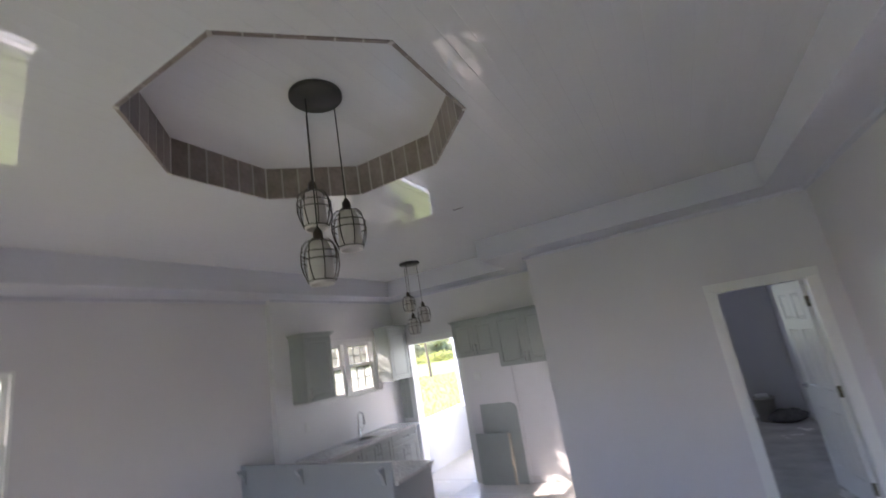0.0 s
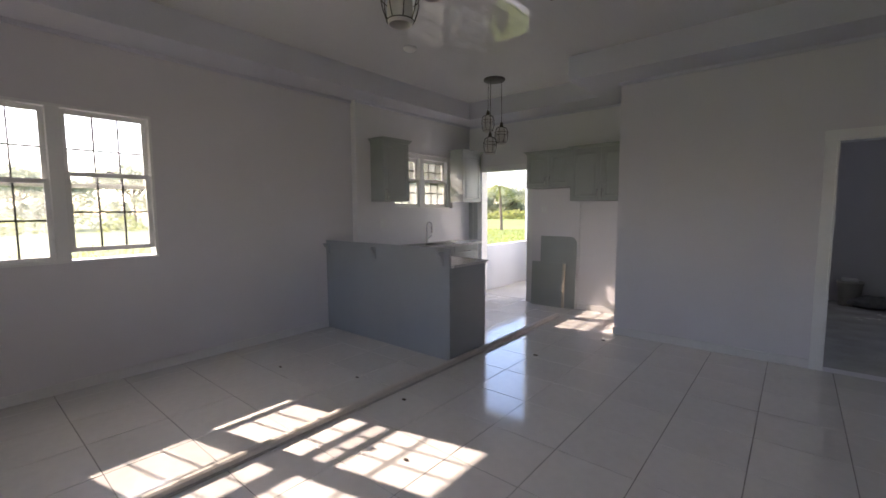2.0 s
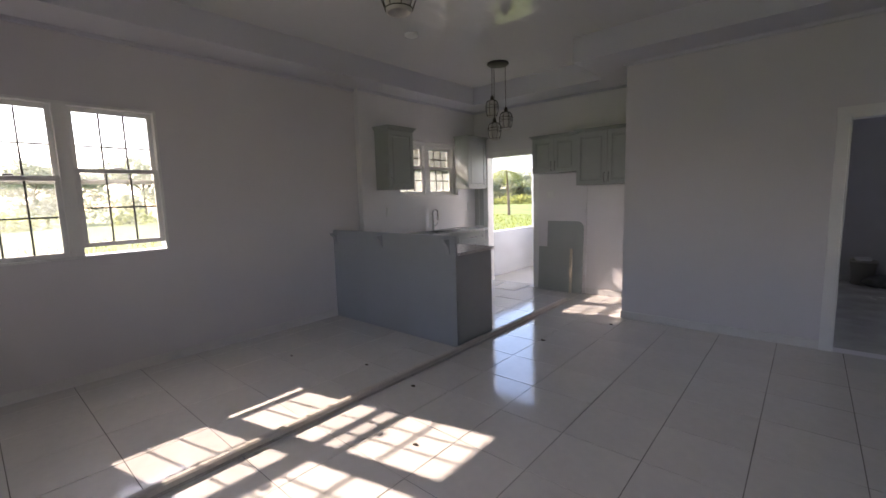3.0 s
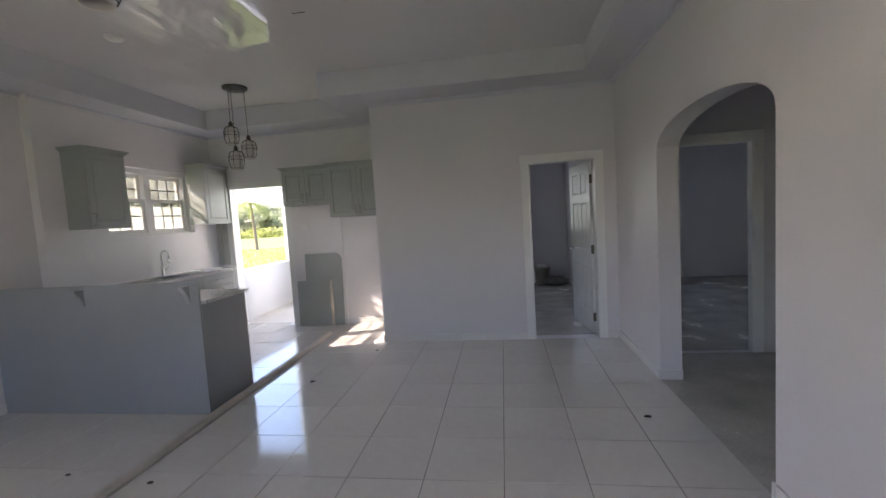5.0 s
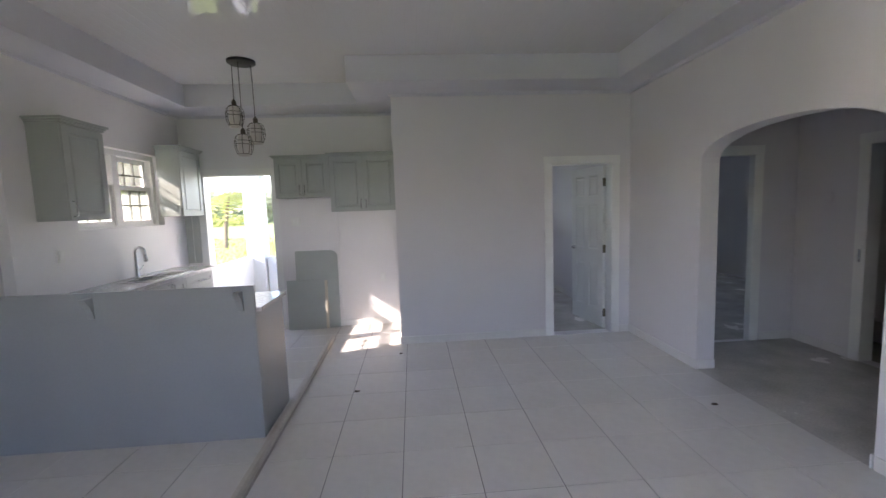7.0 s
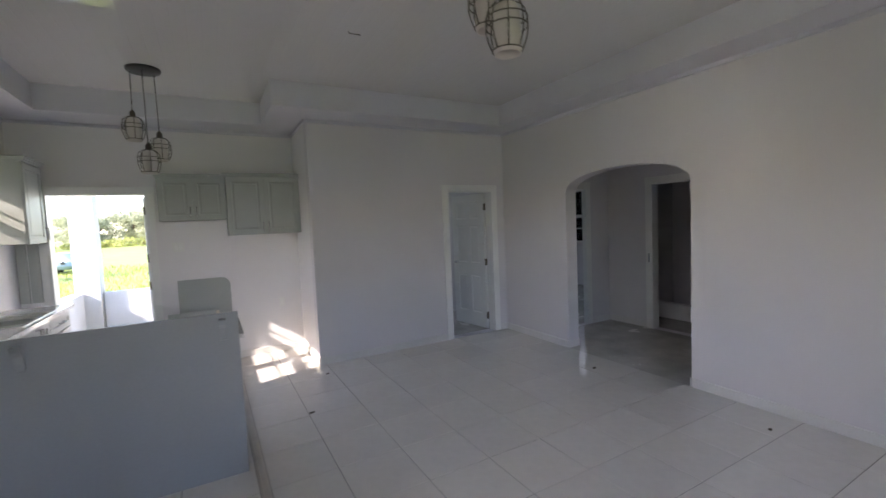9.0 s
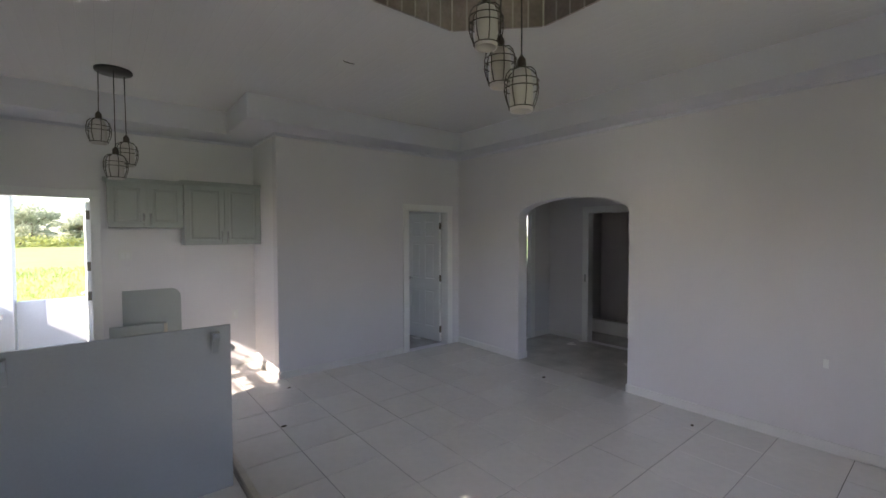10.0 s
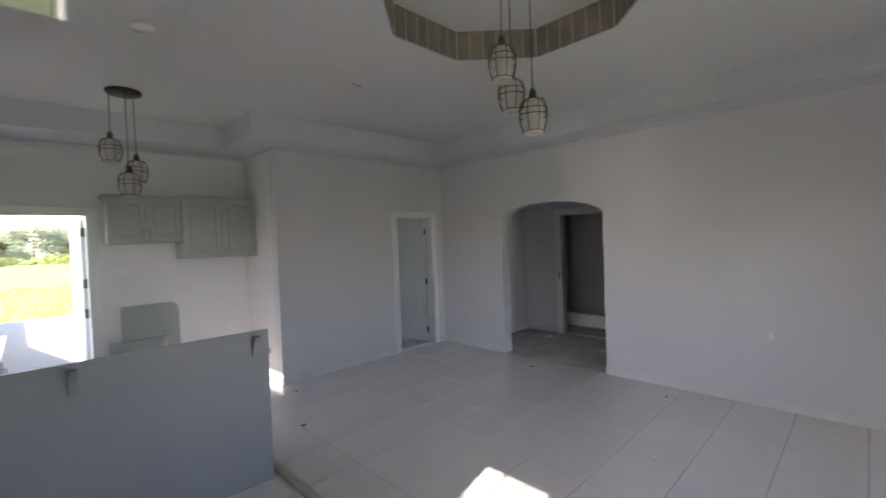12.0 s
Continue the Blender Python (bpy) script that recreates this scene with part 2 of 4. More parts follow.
def cells(xs, ys, zs, solid):
    """A clean solid out of grid cells: faces only where solid meets empty."""
    bm, verts = bmesh.new(), {}
    dims = (len(xs) - 1, len(ys) - 1, len(zs) - 1)
    full = {(i, j, k) for i in range(dims[0]) for j in range(dims[1]) for k in range(dims[2])
            if solid((xs[i] + xs[i + 1]) / 2, (ys[j] + ys[j + 1]) / 2, (zs[k] + zs[k + 1]) / 2)}

    def v(i, j, k):
        if (i, j, k) not in verts:
            verts[i, j, k] = bm.verts.new((xs[i], ys[j], zs[k]))
        return verts[i, j, k]

    for i, j, k in sorted(full):
        if (i - 1, j, k) not in full:
            bm.faces.new((v(i, j, k), v(i, j, k + 1), v(i, j + 1, k + 1), v(i, j + 1, k)))
        if (i + 1, j, k) not in full:
            bm.faces.new((v(i + 1, j, k), v(i + 1, j + 1, k), v(i + 1, j + 1, k + 1), v(i + 1, j, k + 1)))
        if (i, j - 1, k) not in full:
            bm.faces.new((v(i, j, k), v(i + 1, j, k), v(i + 1, j, k + 1), v(i, j, k + 1)))
        if (i, j + 1, k) not in full:
            bm.faces.new((v(i, j + 1, k), v(i, j + 1, k + 1), v(i + 1, j + 1, k + 1), v(i + 1, j + 1, k)))
        if (i, j, k - 1) not in full:
            bm.faces.new((v(i, j, k), v(i, j + 1, k), v(i + 1, j + 1, k), v(i + 1, j, k)))
        if (i, j, k + 1) not in full:
            bm.faces.new((v(i, j, k + 1), v(i + 1, j, k + 1), v(i + 1, j + 1, k + 1), v(i, j + 1, k + 1)))
    return bm


def link(name, bm, mat, smooth=False):
    me = bpy.data.meshes.new(name)
    bmesh.ops.recalc_face_normals(bm, faces=bm.faces)
    bm.to_mesh(me)
    bm.free()
    me.materials.append(mat)
    if smooth:
        for p in me.polygons:
            p.use_smooth = True
    return new(name, me)


def part(name, bm, mat, parent, label="", smooth=False):
    """One mesh under a thing or under a part. Its points are given in the world."""
    ob = link(name, bm, mat, smooth)
    ob.parent = parent
    root = parent
    while root.parent is not None:
        root = root.parent
    if parent is root:
        ob.matrix_parent_inverse = Matrix.Translation(-root.location)
    if label:
        tagged(ob, label)
    return ob


def thing(name, at, label, category, group="", kind=""):
    """An Empty at a thing's base, to carry its parts."""
    ob = new(name)
    ob.empty_display_size = 0.1
    ob.location = at
    return tagged(ob, label, category, group, kind)


def structure(name, bm, mat, label, category):
    return tagged(link(name, bm, mat), label, category, kind="structure")


def wall(name, x0, x1, y0, y1, z0, z1, holes, label, mat=None):
    """An upright wall; holes are (a0, a1, z0, z1) along its longer side."""
    along_x = (x1 - x0) > (y1 - y0)
    a = sorted({x0, x1} if along_x else {y0, y1})
    a = sorted(set(a) | {h[0] for h in holes} | {h[1] for h in holes})
    zs = sorted({z0, z1} | {h[2] for h in holes} | {h[3] for h in holes})

    def solid(x, y, z):
        p = x if along_x else y
        return not any(h[0] < p < h[1] and h[2] < z < h[3] for h in holes)
    bm = cells(a, [y0, y1], zs, solid) if along_x else cells([x0, x1], a, zs, solid)
    return structure(name, bm, mat or WALL, label, "wall")


# ---- large structure ----
XW, XK, XE, YN, YB, YS = -4.34, -4.25, 1.316, 5.04, 5.99, -1.95
CEIL_Z, SOF_Z, COF_Z, TOP_Z = 3.105, 2.853, 3.32, 3.44
ARCH0, ARCH1 = 2.292, 3.812

WIN = (0.02, 1.327, 1.045, 2.295)
KWIN = (4.20, 5.525, 1.488, 2.295)
wall("wall_west", XW - 0.16, XW, YS - 0.15, 3.54, -0.1, TOP_Z, [WIN], "pale grey painted living room wall with paired windows")
wall("wall_west_kitchen", XW - 0.16, XK, 3.54, YB + 0.15, -0.1, TOP_Z, [KWIN], "pale grey painted kitchen wall above the sink", WALL_LIT_KITCHEN)
wall("wall_north_kitchen", XK, -1.33, YB, YB + 0.15, -0.1, TOP_Z, [(-3.99, -3.10, 0.0, 2.10)], "pale grey kitchen end wall with open back door", WALL_LIT_KITCHEN)
wall("wall_return", -1.45, -1.33, YN + 0.14, YB, -0.1, TOP_Z, [], "pale grey wall closing the kitchen recess", WALL_LIT_KITCHEN)
wall("wall_north", -1.45, XE + 0.171, YN, YN + 0.14, -0.1, TOP_Z, [(0.36, 1.10, 0.0, 2.04)], "pale grey living room wall with bedroom doorway")
wall("wall_south", XW, XE, YS - 0.15, YS, -0.1, TOP_Z, [(-2.6, -0.2, 0.95, 2.3)], "plain pale grey front wall")


def arch_wall():
    bm = bmesh.new()
    y0, y1, a0, a1, spring, rise = YS - 0.15, YN, ARCH0, ARCH1, 1.89, 0.24
    half, mid = (a1 - a0) / 2, (a0 + a1) / 2
    outline = [(y0, -0.1), (a0, -0.1), (a0, spring)]
    for i in range(1, 24):
        u = math.pi * (1 - i / 24)
        outline.append((mid + half * math.cos(u), spring + rise * math.sin(u) ** 0.8))
    outline += [(a1, spring), (a1, -0.1), (y1, -0.1), (y1, TOP_Z), (y0, TOP_Z)]
    face = bm.faces.new([bm.verts.new((XE, y, z)) for y, z in outline])
    made = bmesh.ops.extrude_face_region(bm, geom=[face])
    for v in made["geom"]:
        if isinstance(v, bmesh.types.BMVert):
            v.co.x += 0.171
    bmesh.ops.triangulate(bm, faces=[f for f in bm.faces if len(f.verts) > 4])
    return structure("wall_east", bm, WALL, "pale grey wall with arched opening to the hall", "wall")


arch_wall()

structure("wall_pier", box(-3.028, -2.265, YB - 0.02, YB, 0.0, 1.762, 0.003), WALL_LIT_KITCHEN, "slightly proud pale grey strip of kitchen wall", "wall")

# rooms beyond
wall("wall_bedroom_west", -1.45, -1.33, YB + 0.15, 9.2, -0.1, TOP_Z, [], "pale grey bedroom wall")
wall("wall_bedroom_north", -1.33, 5.3, 9.05, 9.2, -0.1, TOP_Z, [(-0.75, 0.45, 1.05, 2.25)], "grey bedroom end wall with window")
wall("wall_bedroom_east", 1.35, 1.47, YN + 0.14, 9.05, -0.1, TOP_Z, [], "pale grey wall between the bedrooms")
wall("wall_hall_north", 1.487, 2.88, 4.48, 4.54, -0.1, TOP_Z, [(1.58, 2.395, 0.0, 2.03)], "pale grey hall wall with doorway")
wall("wall_hall_east", 2.88, 3.0, 1.9, 4.60, -0.1, TOP_Z, [(2.93, 3.755, 0.0, 2.03)], "pale grey hall wall with dark bathroom doorway")
wall("wall_hall_south", 1.487, 2.88, 1.78, 1.9, -0.1, TOP_Z, [], "plain hall end wall")
wall("wall_back_room_east", 5.18, 5.3, 4.6, 9.05, -0.1, TOP_Z, [(6.3, 7.5, 1.0, 2.25)], "plain back room wall with window")
wall("wall_back_room_south", 3.0, 5.3, 4.48, 4.6, -0.1, TOP_Z, [], "plain back room wall")
wall("wall_bathroom_east", 4.5, 4.62, 2.2, 4.48, -0.1, TOP_Z, [], "plain bathroom wall")
wall("wall_bathroom_south", 3.0, 4.62, 2.08, 2.2, -0.1, TOP_Z, [], "plain bathroom wall")
structure("ceiling_rooms", cells([-1.33, 1.35, 1.47, 1.487, 5.2], [1.9, YN + 0.14, 9.05], [SOF_Z, SOF_Z + 0.1],
          lambda x, y, z: y > YN + 0.14 or x > 1.48), SOFFIT, "plain painted ceiling of the back rooms", "ceiling")
# unseen roof box, added to block the sun above the ceilings
structure("roof_slab", box(-4.5, 5.3, YS - 0.15, 9.2, TOP_Z, TOP_Z + 0.12), CONC, "unseen flat roof added to keep the sun out", "roof")

# tray ceiling
structure("ceiling_soffit", cells([XW, -3.87, -1.868, -1.45, 0.93, XE], [YS, -1.5, 4.57, YN, 5.468, YB], [SOF_Z, CEIL_Z + 0.06],
          lambda x, y, z: (x < -3.87 or x > 0.93 or y < -1.5 or (y > 4.57 and x > -1.868) or y > 5.468) and not (x > -1.45 and y > YN)),
          SOFFIT, "lilac grey dropped ceiling border", "ceiling")
OCT_X, OCT_Y, OCT_A = -1.405, 1.585, 0.757


def oct_half(x):
    """Half the depth of the octagonal recess at x."""
    d, s = abs(x - OCT_X), OCT_A * math.tan(math.pi / 8)
    if d >= OCT_A:
        return 0.0
    return OCT_A if d <= s else OCT_A - (d - s)


def plank_ceiling():
    """Glossy planks, each bowed and tipped a little, with a shadow groove between them."""
    bm = bmesh.new()
    pitch, gap, s, depth, bow = 0.098, 0.007, OCT_A * math.tan(math.pi / 8), 0.0009, 0.00006
    tip = random.Random(3)

    def profile(start, end):
        """(x0, x1, z0, z1) facets across the planks."""
        x = start
        while x < end:
            face, e, lean = pitch - gap, x + pitch - gap, tip.uniform(-0.0003, 0.0003)
            steps = [(u, lean * (u - 0.5) - bow * 4 * u * (1 - u)) for u in (0, 0.17, 0.33, 0.5, 0.67, 0.83, 1)]
            for (u0, z0), (u1, z1) in zip(steps, steps[1:]):
                yield x + u0 * face, x + u1 * face, z0, z1
            yield e, e + gap / 2, steps[-1][1], depth
            yield e + gap / 2, x + pitch, depth, 0.0
            x += pitch

    for x0, x1, z0, z1 in profile(-3.9, 1.0):
        cuts = sorted({x0, x1} | {c for c in (OCT_X - OCT_A, OCT_X - s, OCT_X + s, OCT_X + OCT_A) if x0 < c < x1})
        for a, b in zip(cuts, cuts[1:]):
            za, zb = (CEIL_Z + z0 + (z1 - z0) * (c - x0) / (x1 - x0) for c in (a, b))
            ha, hb = oct_half(a + 1e-5), oct_half(b - 1e-5)
            spans = [((-1.55, -1.55), (OCT_Y - ha, OCT_Y - hb)), ((OCT_Y + ha, OCT_Y + hb), (5.52, 5.52))] if ha or hb else [((-1.55, -1.55), (5.52, 5.52))]
            for (la, lb), (ua, ub) in spans:
                bm.faces.new([bm.verts.new(p) for p in ((a, la, za), (a, ua, za), (b, ub, zb), (b, lb, zb))])
    # inner panel of the recess
    for x0, x1, z0, z1 in profile(OCT_X - 0.95, OCT_X + 0.9):
        bm.faces.new([bm.verts.new(p) for p in ((x0, OCT_Y - 0.9, COF_Z + z0), (x0, OCT_Y + 0.9, COF_Z + z0), (x1, OCT_Y + 0.9, COF_Z + z1), (x1, OCT_Y - 0.9, COF_Z + z1))])
    return structure("ceiling", bm, CEIL, "glossy white plank ceiling with octagonal recess", "ceiling")


plank_ceiling()


def coffer():
    """Wood-look lining of the octagonal recess."""
    base = thing("coffer_lining", (OCT_X, OCT_Y, CEIL_Z), "grey wood-look panelled lining of octagonal ceiling recess", "ceiling trim", kind="structure")
    side = 2 * OCT_A * math.tan(math.pi / 8)
    for k in range(8):
        turn = Matrix.Translation((OCT_X, OCT_Y, 0)) @ Matrix.Rotation(k * math.pi / 4, 4, "Z")
        n = 6
        for i in range(n):
            a, b = -side / 2 + side * i / n, -side / 2 + side * (i + 1) / n
            bm = box(a + 0.004, b - 0.004, OCT_A - 0.004, OCT_A + 0.012, CEIL_Z - 0.004, COF_Z + 0.004)
            bm.transform(turn)
            part("panel", bm, WOODP, base)
            bm = box(b - 0.006, b + 0.006, OCT_A - 0.0055, OCT_A + 0.012, CEIL_Z - 0.003, COF_Z + 0.004)
            bm.transform(turn)
            part("joint_strip", bm, STRIP, base)
        bm = box(side / 2 - 0.009, side / 2 + 0.009, OCT_A - 0.008, OCT_A + 0.012, CEIL_Z - 0.006, COF_Z + 0.003)
        bm.transform(turn)
        part("corner_bead", bm, BEAD, base, "pale corner bead")


coffer()


def strip(name, runs, mat, label, category):
    """Trim along walls: runs of boxes."""
    bm = bmesh.new()
    for r in runs:
        add_box(bm, *r, bevel=0.003)
    return structure(name, bm, mat, label, category)


B = 0.085
strip("baseboard", [
    (XW, XW + 0.014, YS, 3.116, 0, B), (-1.45, 0.279, YN - 0.014, YN, 0, B), (1.181, XE - 0.014, YN - 0.014, YN, 0, B),
    (XE - 0.014, XE, YS, ARCH0 - 0.014, 0, B), (XE - 0.014, XE, ARCH1 + 0.014, YN, 0, B), (XE - 0.014, XE + 0.173, ARCH1 - 0.012, ARCH1, 0, B),
    (XE - 0.014, XE + 0.173, ARCH0, ARCH0 + 0.012, 0, B), (-2.262, -1.464, YB - 0.014, YB, 0, B), (-3.028, -2.262, YB - 0.034, YB - 0.02, 0, B), (-1.464, -1.45, YN, YB, 0, B),
    (2.487, 2.866, 4.466, 4.48, 0, B), (2.866, 2.88, 3.84, 4.466, 0, B), (1.336, 1.35, 6.2, 9.05, 0, B), (-1.33, 1.336, 9.036, 9.05, 0, B)],
    BASE, "low white painted baseboard along the walls", "baseboard")
strip("cornice", [
    (XW, XW + 0.03, YS, 3.54, SOF_Z - 0.035, SOF_Z), (XK, XK + 0.03, 3.54, YB, SOF_Z - 0.03, SOF_Z), (-1.45, XE, YN - 0.03, YN, SOF_Z - 0.035, SOF_Z),
    (XE - 0.03, XE, YS, YN - 0.03, SOF_Z - 0.035, SOF_Z), (XK, -1.45, YB - 0.03, YB, SOF_Z - 0.03, SOF_Z), (-1.48, -1.45, YN - 0.03, YB, SOF_Z - 0.03, SOF_Z)],
    SOFFIT, "thin painted cornice under the ceiling border", "trim")


def casing(name, axis, at, a0, a1, top, w, out, label, depth=0.14):
    """Door frame: casing boards on the near face and lining in the opening. out: -1 or 1, the side that the boards stand on."""
    def b3(p0, p1, q0, q1, z0, z1):
        q0, q1 = sorted((q0, q1))
        return box(p0, p1, q0, q1, z0, z1, 0.004) if axis == "x" else box(q0, q1, p0, p1, z0, z1, 0.004)
    base = thing(name, ((a0 + a1) / 2, at, 0) if axis == "x" else (at, (a0 + a1) / 2, 0), label, "door frame", kind="structure")
    f = at + out * 0.018
    part("side_casing", b3(a0 - w, a0, at, f, 0, top), TRIM, base)
    part("side_casing", b3(a1, a1 + w, at, f, 0, top), TRIM, base)
    part("head_casing", b3(a0 - w - 0.006, a1 + w + 0.006, at, f, top, top + w), TRIM, base)
    part("jamb", b3(a0, a0 + 0.016, at - out * depth, f, 0, top - 0.016), TRIM, base)
    part("jamb", b3(a1 - 0.016, a1, at - out * depth, f, 0, top - 0.016), TRIM, base)
    part("head_jamb", b3(a0, a1, at - out * depth, f, top - 0.016, top), TRIM, base)
    return base


casing("door_frame_1", "x", YN, 0.36, 1.10, 2.04, 0.08, -1, "white painted bedroom door frame")
casing("door_frame_2", "x", YB, -3.99, -3.10, 2.10, 0.075, -1, "white painted back door frame", 0.15)
casing("door_frame_3", "x", 4.48, 1.58, 2.395, 2.03, 0.085, -1, "white painted hall door frame", 0.06)
casing("door_frame_4", "y", 2.88, 2.93, 3.755, 2.03, 0.085, -1, "white painted bathroom door frame", 0.12)


def panel_door(name, w, h, m, label, handle=True, hinges=(0.2, 1.0, 1.815)):
    """A six-panel door leaf; x from the hinge, y its thickness."""
    base = thing(name, (0, 0, 0), label, "door", kind="structure")
    st, t = 0.11, 0.038
    xs = [0, st, w / 2 - 0.05, w / 2 + 0.05, w - st, w]
    zs = [0.006, 0.22, 0.80, 0.98, 1.55, 1.65, h - 0.11, h]
    bm = cells(xs, [-t / 2, t / 2], zs, lambda x, y, z: True)
    bm.faces.ensure_lookup_table()
    hit = []
    for f in bm.faces:
        c = f.calc_center_median()
        if abs(abs(c.y) - t / 2) < 1e-5 and (xs[1] < c.x < xs[2] or xs[3] < c.x < xs[4]) and (zs[1] < c.z < zs[2] or zs[3] < c.z < zs[4] or zs[5] < c.z < zs[6]):
            hit.append(f)
    bmesh.ops.recalc_face_normals(bm, faces=bm.faces)
    bmesh.ops.inset_individual(bm, faces=hit, thickness=0.014, depth=-0.009)
    bmesh.ops.inset_individual(bm, faces=hit, thickness=0.02, depth=0.0)
    bmesh.ops.inset_individual(bm, faces=hit, thickness=0.012, depth=0.006)
    leaf = part("leaf", bm, TRIM, base)
    if handle:
        for s in (-1, 1):
            bm = add_lathe(bmesh.new(), [(0.027, 0), (0.027, 0.008), (0.012, 0.012), (0.012, 0.04), (0.001, 0.042)], 14)
            add_tube(bm, [(0, 0, 0.036), (-0.05, 0, 0.04), (-0.105, 0, 0.036)], 0.009, 8)
            bm.transform(Matrix.Translation((w - 0.06, s * t / 2, 0.97)) @ Matrix.Rotation(-s * math.pi / 2, 4, "X"))
            part("handle", bm, CHROME, leaf, "chrome lever handle", True)
    for z in hinges:
        bm = box(-0.014, 0.012, -t / 2 - 0.003, t / 2, z - 0.05, z + 0.05, 0.003)
        add_tube(bm, [(-0.016, -t / 2 - 0.004, z - 0.052), (-0.016, -t / 2 - 0.004, z + 0.052)], 0.007, 8)
        part("hinge", bm, HINGE, leaf, "dull bronze butt hinge")
    base.matrix_basis = m
    return base


bed_door = panel_door("door_1", 0.735, 2.015, pose(1.075, YN + 0.155, 0.004, 0, 0, 98.3), "white six-panel bedroom door standing open")
back_door = panel_door("door_2", 0.85, 2.06, pose(-3.136, YB + 0.178, 0.0, 0, 0, 92.5), "white back door standing open outward", hinges=(0.3, 1.01, 1.34, 1.91))


# ---- windows ----
def sash(parent, x, y0, y1, z0, z1, pane_mat, st=0.036, cols=3, rows=2):
    bm = cells([x - 0.014, x + 0.014], [y0, y0 + st, y1 - st, y1], [z0, z0 + st, z1 - st, z1], lambda px, y, z: not (y0 + st < y < y1 - st and z0 + st < z < z1 - st))
    fr = part("sash", bm, TRIM, parent)
    pane = part("pane", box(x - 0.003, x + 0.003, y0 + st, y1 - st, z0 + st, z1 - st), pane_mat, fr)
    for i in range(1, cols):
        y = y0 + st + (y1 - y0 - 2 * st) * i / cols
        part("muntin", box(x - 0.008, x + 0.008, y - 0.006, y + 0.006, z0 + st, z1 - st), MUNTIN, fr)
    for i in range(1, rows):
        z = z0 + st + (z1 - z0 - 2 * st) * i / rows
        part("muntin", box(x - 0.007, x + 0.007, y0 + st, y1 - st, z - 0.006, z + 0.006), MUNTIN, fr)
    return fr


def window(name, x, hole, label, lifts, f=0.03, st=0.036):
    """Two double-hung sashes side by side in a wall facing the west."""
    y0, y1, z0, z1 = hole
    base = thing(name, (x, (y0 + y1) / 2, z0), label, "window", kind="structure")
    mid = (y0 + y1) / 2
    part("side_frame", box(x - 0.13, x + 0.006, y0, y0 + f, z0 + 0.02, z1, 0.003), TRIM, base)
    part("side_frame", box(x - 0.13, x + 0.006, y1 - f, y1, z0 + 0.02, z1, 0.003), TRIM, base)
    part("head_frame", box(x - 0.13, x + 0.004, y0 + f, y1 - f, z1 - f, z1, 0.003), TRIM, base)
    part("window_sill", box(x - 0.15, x + 0.012, y0 + 0.003, y1 - 0.003, z0 + 0.002, z0 + 0.02, 0.004), TRIM, base)
    part("mullion", box(x - 0.125, x + 0.002, mid - 0.045, mid + 0.045, z0 + 0.02, z1 - f, 0.003), TRIM, base)
    meet = z0 + (z1 - z0) * 0.51
    for (a, b), lift in zip(((y0 + f, mid - 0.045), (mid + 0.045, y1 - f)), lifts):
        sash(base, x - 0.075, a, b, meet - 0.03, z1 - f, CLEAR, st)
        low = sash(base, x - 0.035, a, b, z0 + 0.02 + lift, meet + 0.03 + lift, HAZY if lift else DUSTY, st)
        bm = box(x - 0.02, x + 0.004, (a + b) / 2 - 0.03, (a + b) / 2 + 0.03, meet + 0.03 + lift, meet + 0.044 + lift, 0.003)
        part("sash_lock", bm, STEEL, low, "metal sash lock")
    return base


window("window_1", XW, WIN, "paired white sash windows, one slightly raised, dusty glass", (0.0, 0.065), 0.024)
window("window_2", -4.325, KWIN, "paired white sash kitchen windows with dusty lower panes", (0.0, 0.0), 0.06, 0.044)


def plain_window(name, axis, at, a0, a1, z0, z1, label, rails=()):
    """A fixed frame with three panes in a plain wall opening."""
    base = thing(name, ((a0 + a1) / 2, at, z0) if axis == "x" else (at, (a0 + a1) / 2, z0), label, "window", kind="structure")

    def bar(p0, p1, q, r0, r1):
        return box(p0, p1, at - q, at + q, r0, r1, 0.003) if axis == "x" else box(at - q, at + q, p0, p1, r0, r1, 0.003)
    part("sill", bar(a0, a1, 0.05, z0, z0 + 0.04), TRIM, base)
    part("head", bar(a0, a1, 0.05, z1 - 0.04, z1), TRIM, base)
    for z, h in rails:
        part("rail", bar(a0, a1, 0.055, z - h, z + h), TRIM, base)
    w = (a1 - a0) / 3
    for k in range(4):
        c = min(max(a0 + w * k, a0 + 0.02), a1 - 0.02)
        part("mullion", bar(c - 0.02, c + 0.02, 0.045, z0 + 0.04, z1 - 0.04), TRIM, base)
    for k in range(3):
        pane = part("pane", bar(a0 + w * k + (0.04 if k == 0 else 0.02), a0 + w * (k + 1) - (0.04 if k == 2 else 0.02), 0.003, z0 + 0.04, z1 - 0.04), CLEAN, base)
        pane.visible_shadow = False


# window_3 is unseen, added round the fill lamp's opening
plain_window("window_3", "x", YS - 0.04, -2.6, -0.2, 0.95, 2.3, "assumed white framed front window, unseen, added for fill light")
plain_window("window_4", "x", 9.12, -0.75, 0.45, 1.05, 2.25, "plain white framed bedroom window")
plain_window("window_5", "y", 5.24, 6.3, 7.5, 1.0, 2.25, "plain white framed back room sash window", ((1.62, 0.035), (1.335, 0.008)))

